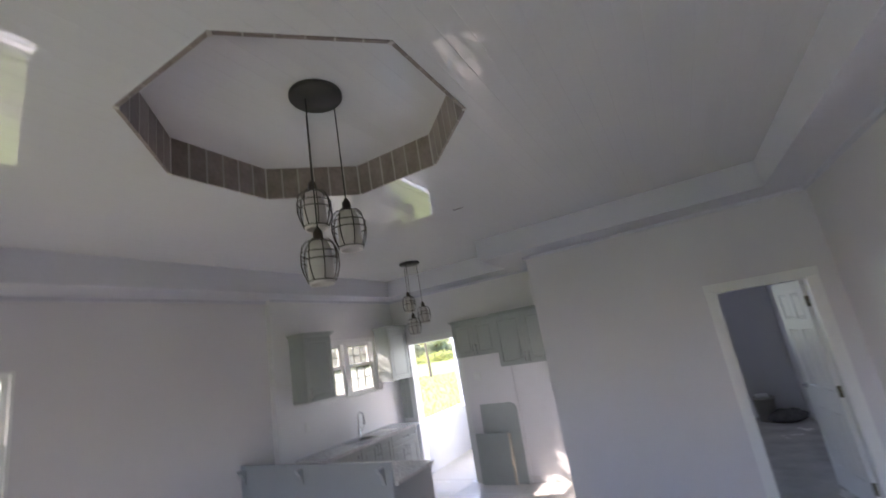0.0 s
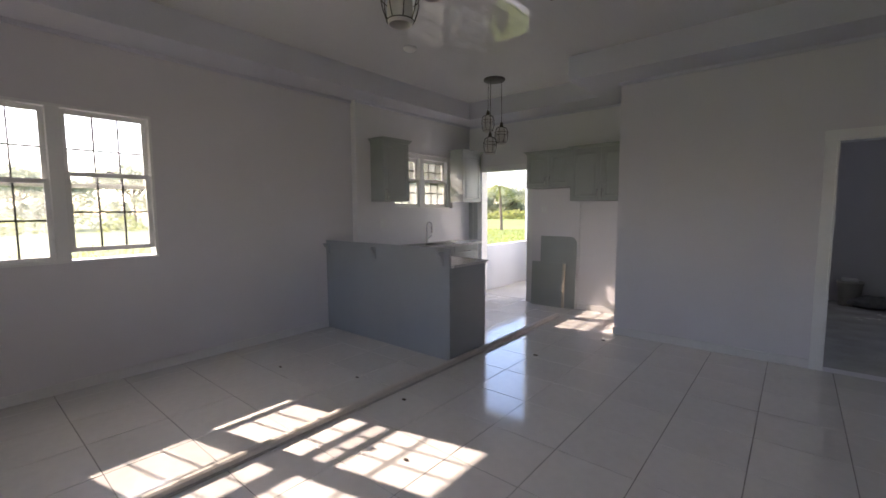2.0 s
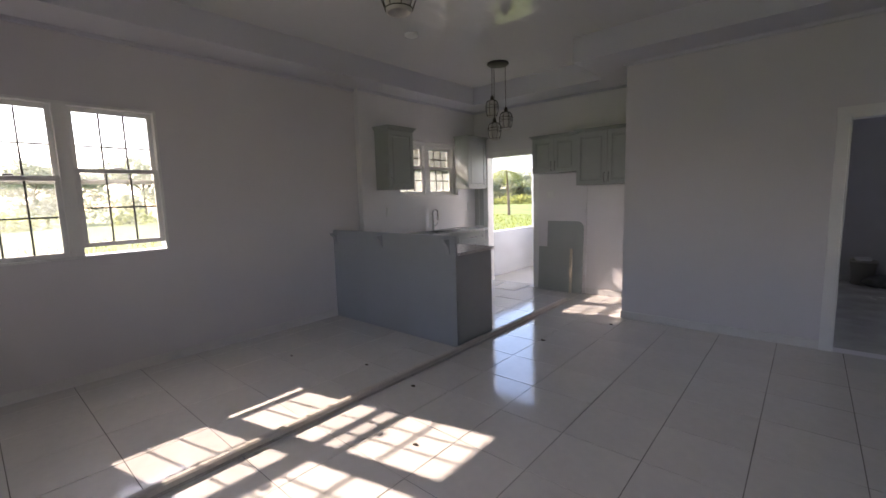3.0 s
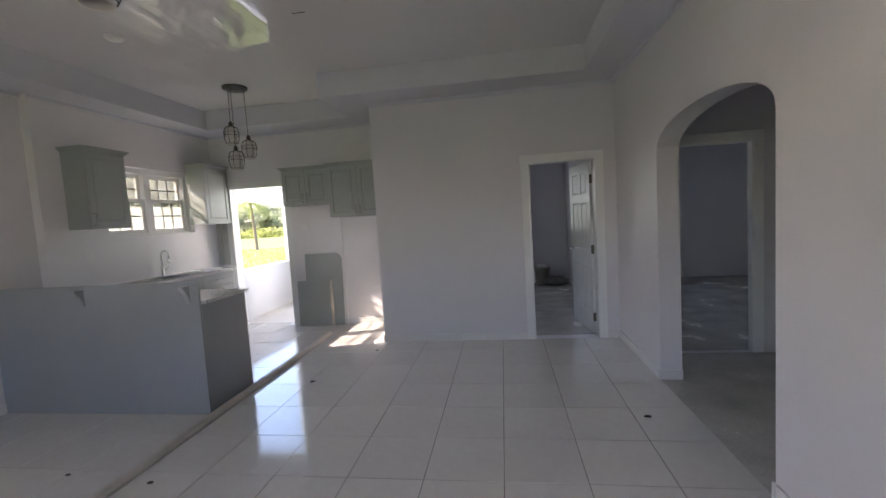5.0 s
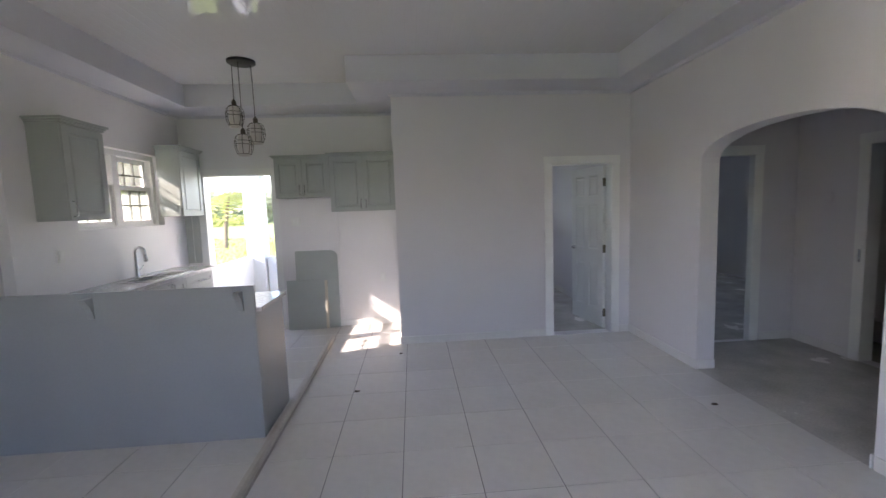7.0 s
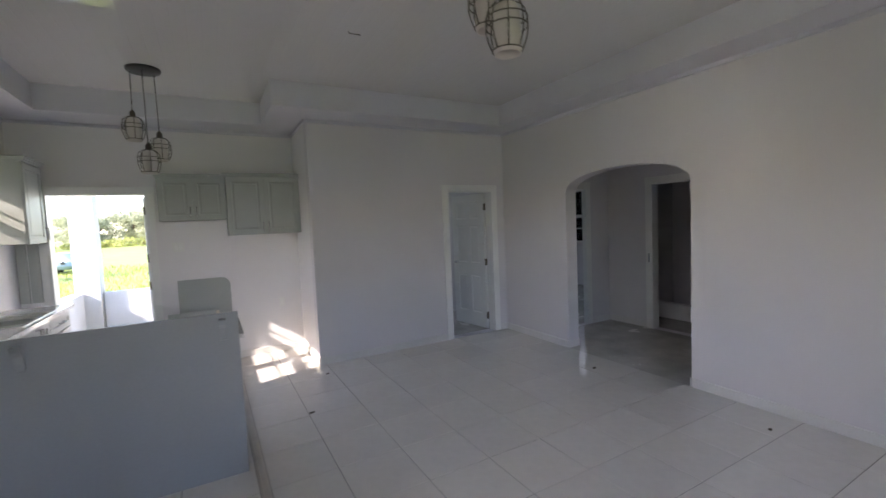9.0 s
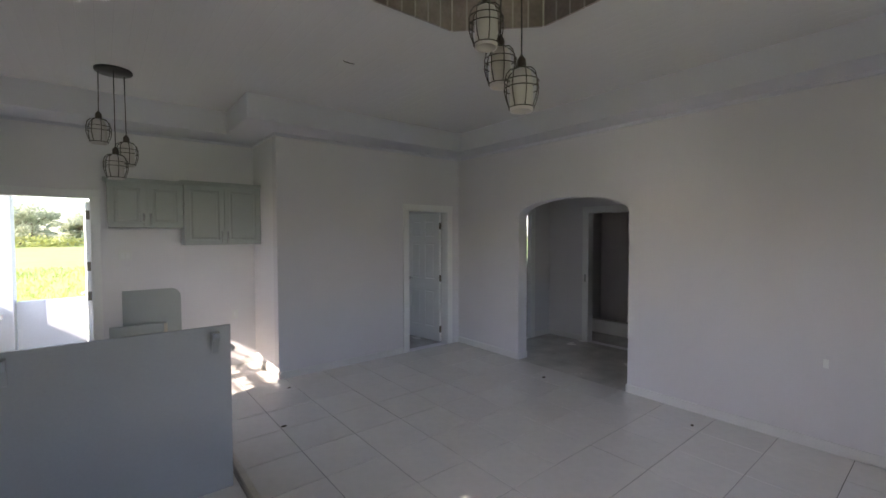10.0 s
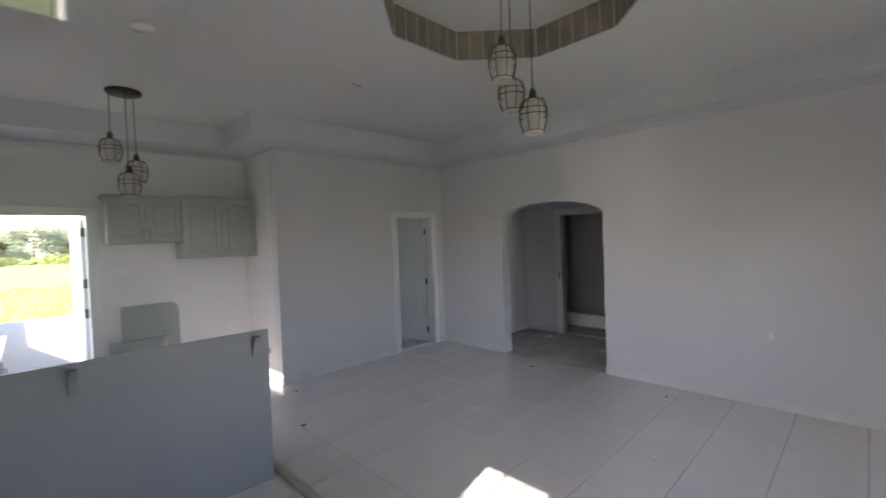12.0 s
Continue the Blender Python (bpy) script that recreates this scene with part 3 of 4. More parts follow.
# ---- kitchen ----
def front(parent, axis, at, a0, a1, z0, z1, out, name="door", handle="low", side=1, mat=None):
    """A framed cabinet front on the plane at, facing out along axis, with a bar handle."""
    t, w = 0.019, 0.055
    bm = cells([a0, a0 + w, a1 - w, a1], [0, t], [z0, z0 + w, z1 - w, z1], lambda x, y, z: True)
    bmesh.ops.recalc_face_normals(bm, faces=bm.faces)
    mid = [f for f in bm.faces if abs(f.calc_center_median().y) < 1e-6 and a0 + w < f.calc_center_median().x < a1 - w and z0 + w < f.calc_center_median().z < z1 - w]
    bmesh.ops.inset_individual(bm, faces=mid, thickness=0.006, depth=-0.009)
    bmesh.ops.inset_individual(bm, faces=mid, thickness=0.022, depth=0.0)
    bmesh.ops.inset_individual(bm, faces=mid, thickness=0.012, depth=0.006)
    h = bmesh.new()
    if handle == "flat":
        c, z = (a0 + a1) / 2, (z0 + z1) / 2
        pts = [(c - 0.06, 0, z), (c - 0.06, -0.03, z), (c + 0.06, -0.03, z), (c + 0.06, 0, z)]
    else:
        c = a1 - 0.028 if side > 0 else a0 + 0.028
        z = z0 + 0.09 if handle == "low" else z1 - 0.09
        pts = [(c, 0, z - 0.06), (c, -0.03, z - 0.06), (c, -0.03, z + 0.06), (c, 0, z + 0.06)]
    add_tube(h, pts, 0.0055, 8)
    if axis == "y":
        m = Matrix.Translation((0, at, 0)) @ (Matrix.Identity(4) if out < 0 else Matrix.Diagonal((1, -1, 1, 1)))
    else:
        m = Matrix.Translation((at, 0, 0)) @ Matrix(((0, 1 if out < 0 else -1, 0, 0), (1, 0, 0, 0), (0, 0, 1, 0), (0, 0, 0, 1)))
    bm.transform(m)
    h.transform(m)
    d = part(name, bm, mat or CAB, parent)
    part("handle", h, STEEL, d, "brushed steel bar handle", True)
    return d


def crown(x0, x1, y0, y1, z, open_x0, open_x1, open_y0, open_y1, h=0.05):
    """Stepped crown moulding round a cabinet top; flags say which sides overhang."""
    bm = bmesh.new()
    for k, o in enumerate((0.008, 0.02, 0.034)):
        add_box(bm, x0 - o * open_x0, x1 + o * open_x1, y0 - o * open_y0, y1 + o * open_y1, z + h * k / 3, z + h * (k + 1) / 3, 0.003)
    return bm


def wall_cabinet_left(y0, y1, z0, z1, hinge, label):
    base = thing("wall_cabinet", (XK, (y0 + y1) / 2, z0), label, "cabinet", "cabinets beside the kitchen window")
    part("body", box(XK + 0.001, -4.004, y0, y1, z0, z1, 0.002), CAB, base)
    front(base, "x", -3.985, y0 + 0.004, y1 - 0.004, z0 + 0.004, z1 - 0.01, 1, side=hinge)
    part("crown", crown(XK + 0.001, -3.985, y0, y1, z1, 0, 1, 1, 1), CAB, base, "stepped crown moulding")
    return base


wall_cabinet_left(3.78, 4.235, 1.575, 2.345, -1, "grey-green wall cabinet with crown moulding beside window")
wall_cabinet_left(5.46, 5.95, 1.583, 2.365, 1, "grey-green wall cabinet with sunlit side near back door")


def wall_cabinet_back(x0, x1, yf, z0, z1, label):
    base = thing("wall_cabinet", ((x0 + x1) / 2, YB, z0), label, "cabinet", "cabinets on the kitchen end wall")
    part("body", box(x0, x1, yf + 0.02, YB - 0.001, z0, z1, 0.002), CAB, base)
    mid = (x0 + x1) / 2
    front(base, "y", yf, x0 + 0.003, mid - 0.002, z0 + 0.003, z1 - 0.01, -1, side=1)
    front(base, "y", yf, mid + 0.002, x1 - 0.003, z0 + 0.003, z1 - 0.01, -1, side=-1)
    part("crown", crown(x0, x1, yf, YB - 0.001, z1, 1, 0, 1, 0, 0.036), CAB, base, "stepped crown moulding")
    return base


wall_cabinet_back(-2.285, -1.456, 5.645, 1.57, 2.27, "tall grey-green two-door wall cabinet")
wall_cabinet_back(-2.97, -2.29, 5.675, 1.765, 2.255, "short grey-green two-door wall cabinet")


def base_unit(y0, y1, zt, drawer, label):
    base = thing("base_cabinet", (-4.0, (y0 + y1) / 2, 0), label, "cabinet", "cabinets under the sink counter")
    part("body", box(XK + 0.001, -3.80, y0, y1, 0.1, zt, 0.002), CAB, base)
    part("plinth", box(XK + 0.001, -3.85, y0, y1, 0.0, 0.1), CAB, base)
    if drawer:
        front(base, "x", -3.781, y0 + 0.003, y1 - 0.003, zt - 0.17, zt - 0.012, 1, "drawer_front", "flat")
    top = zt - 0.18 if drawer else zt - 0.012
    mid = (y0 + y1) / 2
    front(base, "x", -3.781, y0 + 0.003, mid - 0.002, 0.11, top, 1, handle="high", side=1)
    front(base, "x", -3.781, mid + 0.002, y1 - 0.003, 0.11, top, 1, handle="high", side=-1)
    return base


CZ = 0.955


def filler_panel():
    """Two upright grey strips between the worktop and the wall cabinet, beside the back door."""
    base = thing("filler_panel", (-4.16, YB, 0.957), "two upright grey strips on the wall beside the back door", "panel")
    for x0, x1 in ((-4.247, -4.166), (-4.154, -4.068)):
        part("board", box(x0, x1, YB - 0.019, YB - 0.001, 0.957, 1.58, 0.003), GREY_STRIP, base)
    part("gap_strip", box(-4.166, -4.154, YB - 0.008, YB - 0.001, 0.957, 1.58, 0.002), TRIM, base, "narrow white strip between the grey strips")


filler_panel()
base_unit(3.74, 4.36, CZ - 0.035, True, "grey-green base cabinet under granite counter")
base_unit(4.362, 4.98, CZ - 0.035, False, "grey-green sink base cabinet with two doors")
base_unit(4.982, 5.60, CZ - 0.035, True, "grey-green base cabinet with drawer at counter end")

SX0, SX1, SY0, SY1 = -4.13, -3.79, 4.42, 5.20
structure_top = thing("worktop", (-4.0, 4.6, CZ - 0.035), "pale speckled granite worktop along the kitchen wall", "worktop")
part("slab", cells([XK + 0.001, SX0 + 0.01, SX1 - 0.01, -3.745], [3.74, SY0 + 0.01, SY1 - 0.01, 5.625], [CZ - 0.035, CZ],
                   lambda x, y, z: not (SX0 < x < SX1 - 0.01 and SY0 < y < SY1 - 0.01)), TOP, structure_top)


def sink():
    base = thing("kitchen_sink", (-4.0, 4.8, CZ), "stainless steel sink with bowl and ribbed drainer", "sink")
    b0, b1 = SY0 + 0.03, SY0 + 0.40
    part("rim", cells([SX0, SX0 + 0.03, SX1 - 0.03, SX1], [SY0, b0, b1, SY1], [CZ, CZ + 0.006], lambda x, y, z: not (SX0 + 0.03 < x < SX1 - 0.03 and b0 < y < b1)), STEEL, base)
    x0, x1 = SX0 + 0.03, SX1 - 0.03
    bm = cells([x0 - 0.004, x0, x1, x1 + 0.004], [b0 - 0.004, b0, b1, b1 + 0.004], [CZ - 0.16, CZ - 0.155, CZ], lambda x, y, z: not (x0 < x < x1 and b0 < y < b1 and z > CZ - 0.155))
    part("bowl", bm, STEEL, base)
    for i in range(7):
        y = b1 + 0.04 + i * 0.04
        part("drainer_rib", add_tube(bmesh.new(), [(x0 + 0.01, y, CZ + 0.006), (x1 - 0.01, y, CZ + 0.006)], 0.004, 6), STEEL, base)
    part("drain", add_lathe(bmesh.new(), [(0.04, 0), (0.04, 0.004), (0.012, 0.002)], 16, ((x0 + x1) / 2, (b0 + b1) / 2, CZ - 0.155)), CHROME, base)


sink()


def tap():
    x, y, z = -4.175, 4.80, CZ
    base = thing("kitchen_tap", (x, y, z), "tall chrome gooseneck kitchen tap with side lever", "tap")
    part("body", add_lathe(bmesh.new(), [(0.027, 0), (0.027, 0.01), (0.02, 0.016), (0.02, 0.12), (0.014, 0.13)], 18, (x, y, z)), CHROME, base, "", True)
    pts = [(x, y, z + 0.12), (x, y, z + 0.27)]
    for i in range(1, 10):
        a = math.pi * i / 9
        pts.append((x + 0.05 - 0.05 * math.cos(a), y, z + 0.27 + 0.05 * math.sin(a)))
    pts.append((x + 0.10, y, z + 0.22))
    part("spout", add_tube(bmesh.new(), pts, 0.0125, 10), CHROME, base, "", True)
    part("spray_head", add_lathe(bmesh.new(), [(0.014, 0), (0.018, 0.01), (0.015, 0.06)], 14, (x + 0.10, y, z + 0.165)), CHROME, base, "", True)
    part("lever", add_tube(bmesh.new(), [(x, y + 0.015, z + 0.07), (x + 0.01, y + 0.05, z + 0.085), (x + 0.015, y + 0.09, z + 0.12)], 0.008, 8), CHROME, base, "", True)


tap()

PZ = 0.935
pen = thing("peninsula_cabinet", (-3.3, 3.45, 0), "grey painted peninsula base cabinet with end panel", "cabinet")
part("body", box(XK + 0.001, -2.385, 3.141, 3.70, 0.1, PZ - 0.03, 0.002), CAB, pen)
part("plinth", box(XK + 0.001, -2.385, 3.141, 3.66, 0.0, 0.1), CAB, pen)
part("end_panel", box(-2.385, -2.366, 3.141, 3.712, 0.0, PZ - 0.03, 0.002), BAR, pen, "dark grey end panel")
for i in range(3):
    x0 = -3.63 + i * 0.413
    front(pen, "y", 3.719, x0, x0 + 0.408, PZ - 0.2, PZ - 0.045, 1, "drawer_front", "flat")
    front(pen, "y", 3.719, x0, x0 + 0.408, 0.11, PZ - 0.21, 1, handle="high")
ptop = thing("peninsula_worktop", (-3.3, 3.45, PZ - 0.03), "pale speckled granite peninsula worktop", "worktop")
part("slab", box(XK + 0.001, -2.335, 3.141, 3.738, PZ - 0.03, PZ, 0.004), TOP, ptop)

bar = thing("bar_front", (-3.36, 3.135, 0), "grey painted breakfast bar front panel with brackets", "bar")
part("panel", box(XW + 0.001, -2.366, 3.117, 3.139, 0, 1.093, 0.002), BAR, bar)


def bracket(x):
    bm = bmesh.new()
    prof = [(3.117, 1.06), (3.117, 0.915), (3.108, 0.92), (3.101, 0.955), (3.084, 1.0), (3.054, 1.03), (3.039, 1.06)]
    f = bm.faces.new([bm.verts.new((x - 0.02, y, z)) for y, z in prof])
    made = bmesh.ops.extrude_face_region(bm, geom=[f])
    for v in made["geom"]:
        if isinstance(v, bmesh.types.BMVert):
            v.co.x += 0.04
    return part("bracket", bm, BAR, bar, "curved timber support bracket")


for bx in (-4.28, -3.43, -2.46):
    bracket(bx)


def leaning_board(x0, x1, h, yb, lean, label, edge, round_corner):
    base = thing("loose_board", ((x0 + x1) / 2, yb, 0), label, "board", "boards leaning on the kitchen wall")
    w = x1 - x0
    bm = bmesh.new()
    out = [(-w / 2, 0), (w / 2, 0)]
    if round_corner:
        out += [(w / 2, h - 0.1)] + [(w / 2 - 0.1 + 0.1 * math.cos(a * math.pi / 10), h - 0.1 + 0.1 * math.sin(a * math.pi / 10)) for a in range(1, 6)]
    else:
        out += [(w / 2, h)]
    out += [(-w / 2, h)]
    f = bm.faces.new([bm.verts.new((x, 0, z)) for x, z in out])
    made = bmesh.ops.extrude_face_region(bm, geom=[f])
    for v in made["geom"]:
        if isinstance(v, bmesh.types.BMVert):
            v.co.y += 0.018
    m = Matrix.Rotation(radians(-lean), 4, "X")
    bm.transform(Matrix.Translation(base.location) @ m)
    part("sheet", bm, CAB, base)
    if edge:
        e = box(w / 2 - 0.03, w / 2 + 0.004, -0.006, 0.022, 0.004, h - 0.01, 0.002)
        e.transform(Matrix.Translation(base.location) @ m)
        part("raw_edge", e, PLY, base, "pale raw timber edge")


leaning_board(-2.86, -2.30, 1.06, 5.912, 2.4, "tall grey-green cabinet board with rounded corner leaning on wall", False, True)
leaning_board(-2.98, -2.45, 0.67, 5.876, 2.6, "short grey-green board with raw edge leaning on wall", True, False)


def plate(name, at, normal, label, w=0.075, h=0.118, toggles=1, mat=None):
    base = thing(name, at, label, "outlet" if "outlet" in name else "switch")
    bm = box(-w / 2, w / 2, -0.008, 0, -h / 2, h / 2, 0.003)
    parts = [("cover", bm, mat or PLASTIC)]
    for i in range(toggles):
        c = (i - (toggles - 1) / 2) * 0.045
        parts.append(("toggle" if "switch" in name else "socket", box(c - 0.016, c + 0.016, -0.012, -0.008, -0.034, 0.034, 0.002), TRIM))
    m = Matrix.Translation(at) @ Matrix.Rotation(normal, 4, "Z")
    for n, b, mt in parts:
        b.transform(m)
        part(n, b, mt, base)


plate("light_switch", (-2.82, YB - 0.02, 1.46), 0, "double white light switch on kitchen wall", 0.12, 0.118, 2)
plate("wall_outlet", (XK, 5.80, 1.29), -math.pi / 2 + math.pi, "white wall outlet above the worktop")
plate("wall_outlet", (XK, 3.97, 1.28), -math.pi / 2 + math.pi, "white wall outlet above the worktop")
plate("wall_outlet", (-1.70, YB, 0.66), 0, "white wall outlet low on kitchen wall")
plate("wall_outlet", (XE, 0.71, 0.685), -math.pi / 2, "grey-painted outlet plate on living room wall", mat=WALL)

# long trim lying along the floor
def floor_trim():
    """A moulded length of timber lying on the tiles, not quite square to the room."""
    base = thing("floor_trim", (-2.30, 1.7, 0), "long cream moulded timber trim lying on the tiles", "trim")
    for name, prof, mat, label in (
            ("moulding", [(0, 0.006), (0, 0.036), (0.008, 0.046), (0.036, 0.047), (0.05, 0.04), (0.056, 0.006)], CURB, ""),
            # added strip, coloured as the shade at both sides of the moulding
            ("shade_edge", [(-0.006, 0), (-0.006, 0.012), (0.0, 0.014), (0.056, 0.014), (0.062, 0.012), (0.064, 0)], TRIM_SHADE, "darker strip standing in for shade along the trim")):
        bm = bmesh.new()
        f = bm.faces.new([bm.verts.new((-2.335 + x, 5.38, z)) for x, z in prof])
        made = bmesh.ops.extrude_face_region(bm, geom=[f])
        for v in made["geom"]:
            if isinstance(v, bmesh.types.BMVert):
                v.co.x += 0.03
                v.co.y = YS + 0.02
        bmesh.ops.triangulate(bm, faces=[q for q in bm.faces if len(q.verts) > 4])
        part(name, bm, mat, base, label)


floor_trim()


# ---- pendant lights ----
def pendant(cx, cy, cz, lamps, label, size=1.0):
    base = thing("pendant_light", (cx, cy, cz), label, "pendant light", "caged pendant lights")
    part("canopy", add_lathe(bmesh.new(), [(0.135, 0.0), (0.135, -0.018), (0.128, -0.026), (0.001, -0.027)], 32, (cx, cy, cz)), DARK, base, "round dark metal canopy", True)
    for x, y, zb in lamps:
        h, r = 0.2 * size, 0.087 * size
        zt = zb + h
        ax, ay = cx + (x - cx) * 0.95, cy + (y - cy) * 0.95
        part("cord", add_tube(bmesh.new(), [(ax, ay, cz - 0.02), (x, y, zt + 0.06)], 0.0035, 6), DARK, base)
        part("socket", add_lathe(bmesh.new(), [(0.006, 0.07), (0.012, 0.06), (0.022, 0.045), (0.024, 0.0), (0.027, -0.012)], 16, (x, y, zt)), BRONZE, base, "aged bronze lamp socket", True)
        prof = [(0.025, h), (0.045 * size, h - 0.012), (0.055 * size, h - 0.04), (0.059 * size, h * 0.5), (0.059 * size, 0.02), (0.057 * size, -0.012), (0.050 * size, -0.010), (0.053 * size, 0.03), (0.053 * size, h * 0.5), (0.04 * size, h - 0.02), (0.001, h - 0.015)]
        part("shade", add_lathe(bmesh.new(), [(a, b) for a, b in prof], 24, (x, y, zb)), SHADE, base, "frosted white glass shade", True)
        curve = [(0.028, h + 0.004), (0.056 * size, h - 0.003), (0.077 * size, h - 0.026), (r, h * 0.66), (r * 1.01, h * 0.4), (0.08 * size, 0.045), (0.064 * size, 0.004)]
        for k in range(8):
            a = math.pi * k / 4 + 0.2
            part("cage_rib", add_tube(bmesh.new(), [(x + q * math.cos(a), y + q * math.sin(a), zb + z) for q, z in curve], 0.003, 5), CAGE, base, "dark bent cage wire")
        for q, z in ((0.064 * size, 0.004), (r, h * 0.5), (r, h * 0.68), (0.03, h + 0.002)):
            part("cage_ring", add_tube(bmesh.new(), [(x + q * math.cos(2 * math.pi * k / 24), y + q * math.sin(2 * math.pi * k / 24), zb + z) for k in range(24)], 0.003, 5, True), CAGE, base, "dark round cage wire")


pendant(-1.306, 1.541, COF_Z - 0.001, [(-1.342, 1.498, 2.325), (-1.303, 1.681, 2.503), (-1.47, 1.623, 2.65)], "three caged pendant lamps hanging from octagonal recess")
pendant(-2.908, 4.70, CEIL_Z - 0.001, [(-2.911, 4.614, 2.172), (-2.83, 4.752, 2.307), (-3.017, 4.721, 2.476)], "three caged pendant lamps hanging over the kitchen", 0.98)

# ceiling fittings
sm = thing("smoke_detector", (-3.0, 3.27, CEIL_Z), "round white ceiling fitting on plank ceiling", "ceiling fitting")
part("cover", add_lathe(bmesh.new(), [(0.07, 0), (0.07, -0.012), (0.055, -0.026), (0.001, -0.028)], 28, (-3.0, 3.27, CEIL_Z)), PLASTIC, sm, "", True)
hk = thing("ceiling_hook", (-1.46, 3.27, CEIL_Z), "small wire end poking from the ceiling", "hook")
part("wire", add_tube(bmesh.new(), [(-1.46, 3.27, CEIL_Z + 0.002), (-1.45, 3.27, CEIL_Z - 0.012), (-1.40, 3.26, CEIL_Z - 0.016), (-1.36, 3.28, CEIL_Z - 0.006)], 0.003, 6), BRONZE, hk)

sp = thing("strike_plate", (2.862, 3.79, 1.0), "small dark strike plate on bathroom door frame", "latch plate")
part("plate", box(2.856, 2.862, 3.775, 3.80, 0.94, 1.06, 0.002), STEEL, sp)
jc = thing("junction_cover", (2.88, 4.12, 1.55), "round grey junction cover on hall wall", "cover plate")
jb = add_lathe(bmesh.new(), [(0.05, 0.0), (0.05, 0.006), (0.04, 0.009), (0.001, 0.01)], 20)
jb.transform(Matrix.Translation((2.88, 4.12, 1.55)) @ Matrix.Rotation(-math.pi / 2, 4, "Y"))
part("cover", jb, WALL, jc)

# ---- bedroom and bathroom things ----
def paint_bucket(x, y):
    base = thing("paint_bucket", (x, y, 0), "pale plastic paint bucket on the bedroom floor", "bucket")
    part("tub", add_lathe(bmesh.new(), [(0.12, 0), (0.145, 0.33), (0.155, 0.33), (0.155, 0.36), (0.14, 0.36), (0.118, 0.02)], 24, (x, y, 0)), BUCKET, base, "", True)
    part("handle", add_tube(bmesh.new(), [(x + 0.15 * math.cos(a), y - 0.02 - 0.05 * math.sin(a), 0.34 - 0.10 * math.sin(a)) for a in [math.pi * i / 12 for i in range(13)]], 0.003, 6), STEEL, base)
    part("rag", box(x - 0.1, x + 0.08, y - 0.1, y + 0.1, 0.36, 0.40, 0.018), PLASTIC, base, "crumpled pale rag")


paint_bucket(0.80, 8.78)


def sack(x, y):
    bm = bmesh.new()
    bmesh.ops.create_icosphere(bm, subdivisions=3, radius=1.0)
    for v in bm.verts:
        n = noise.noise(v.co * 2.1) * 0.18
        v.co = Vector((x + v.co.x * (0.27 + n * 0.3), y + v.co.y * (0.17 + n * 0.2), max(0.0, 0.075 + v.co.z * (0.10 + n * 0.2))))
    ob = link("cement_sack", bm, SACK, True)
    tagged(ob, "dark slumped sack on the bedroom floor", "sack")


sack(1.03, 8.7)
kerb = structure("shower_kerb", box(3.57, 3.70, 2.2, 4.48, 0.0, 0.23, 0.012), TRIM, "low white kerb across the dark bathroom", "kerb")

# debris on the floor
for i, (dx, dy, s) in enumerate(((0.993, 3.137, 1.3), (0.99, 1.53, 1.0), (-1.45, 4.70, 1.0), (-1.81, 3.79, 1.3), (-1.55, 1.70, 1.0), (-2.12, 2.25, 1.0), (-2.75, 2.3, 0.9), (-3.5, 2.0, 0.9))):
    bm = bmesh.new()
    bmesh.ops.create_icosphere(bm, subdivisions=2, radius=1.0)
    for v in bm.verts:
        k = 1 + 0.5 * noise.noise(v.co * 1.7 + Vector((i * 3.1, 0, 0)))
        v.co = Vector((dx + v.co.x * 0.02 * s * k, dy + v.co.y * 0.012 * s * k, 0.0025 + max(-0.0025, v.co.z * 0.007 * s * k)))
    tagged(link("debris", bm, DEBRIS), "small dark scrap lying on the tiles", "debris", "scraps on the floor")

bm = bmesh.new()
bmesh.ops.create_icosphere(bm, subdivisions=2, radius=1.0)
for v in bm.verts:
    k = 1 + 0.5 * noise.noise(v.co * 1.9 + Vector((7.3, 0, 0)))
    v.co = Vector((-0.305 + v.co.x * 0.022 * k, 1.206 + v.co.y * 0.012 * k, 0.004 + max(-0.004, v.co.z * 0.008 * k)))
tagged(link("plaster_chip", bm, PLASTIC), "small white plaster chip lying on the tiles", "debris")

# ---- outside ----
structure("ground", box(-400, 400, -400, 400, -0.92, -0.8), GRASS, "flat overgrown grass field", "ground")
structure("porch_floor", box(-4.5, -1.47, YB + 0.152, 8.3, -0.8, -0.012), CONC, "pale concrete back porch floor", "porch")
structure("foundation", box(-4.5, 5.3, YS - 0.15, 9.2, -0.8, -0.1), CONC, "concrete house footing", "foundation")
structure("porch_wall_west", box(-4.30, -4.15, YB + 0.16, 7.95, -0.012, 0.81, 0.006), WALL_OUT_SHADE, "low white porch parapet", "wall")
structure("porch_wall_north", box(-3.93, -1.5, 8.04, 8.19, -0.012, 0.785, 0.006), WALL_OUT_SHADE, "low white porch parapet partly sunlit", "wall")
structure("porch_post", box(-4.25, -3.95, 7.96, 8.26, -0.012, 3.2, 0.01), WALL_OUT_SHADE, "square white porch post", "post")


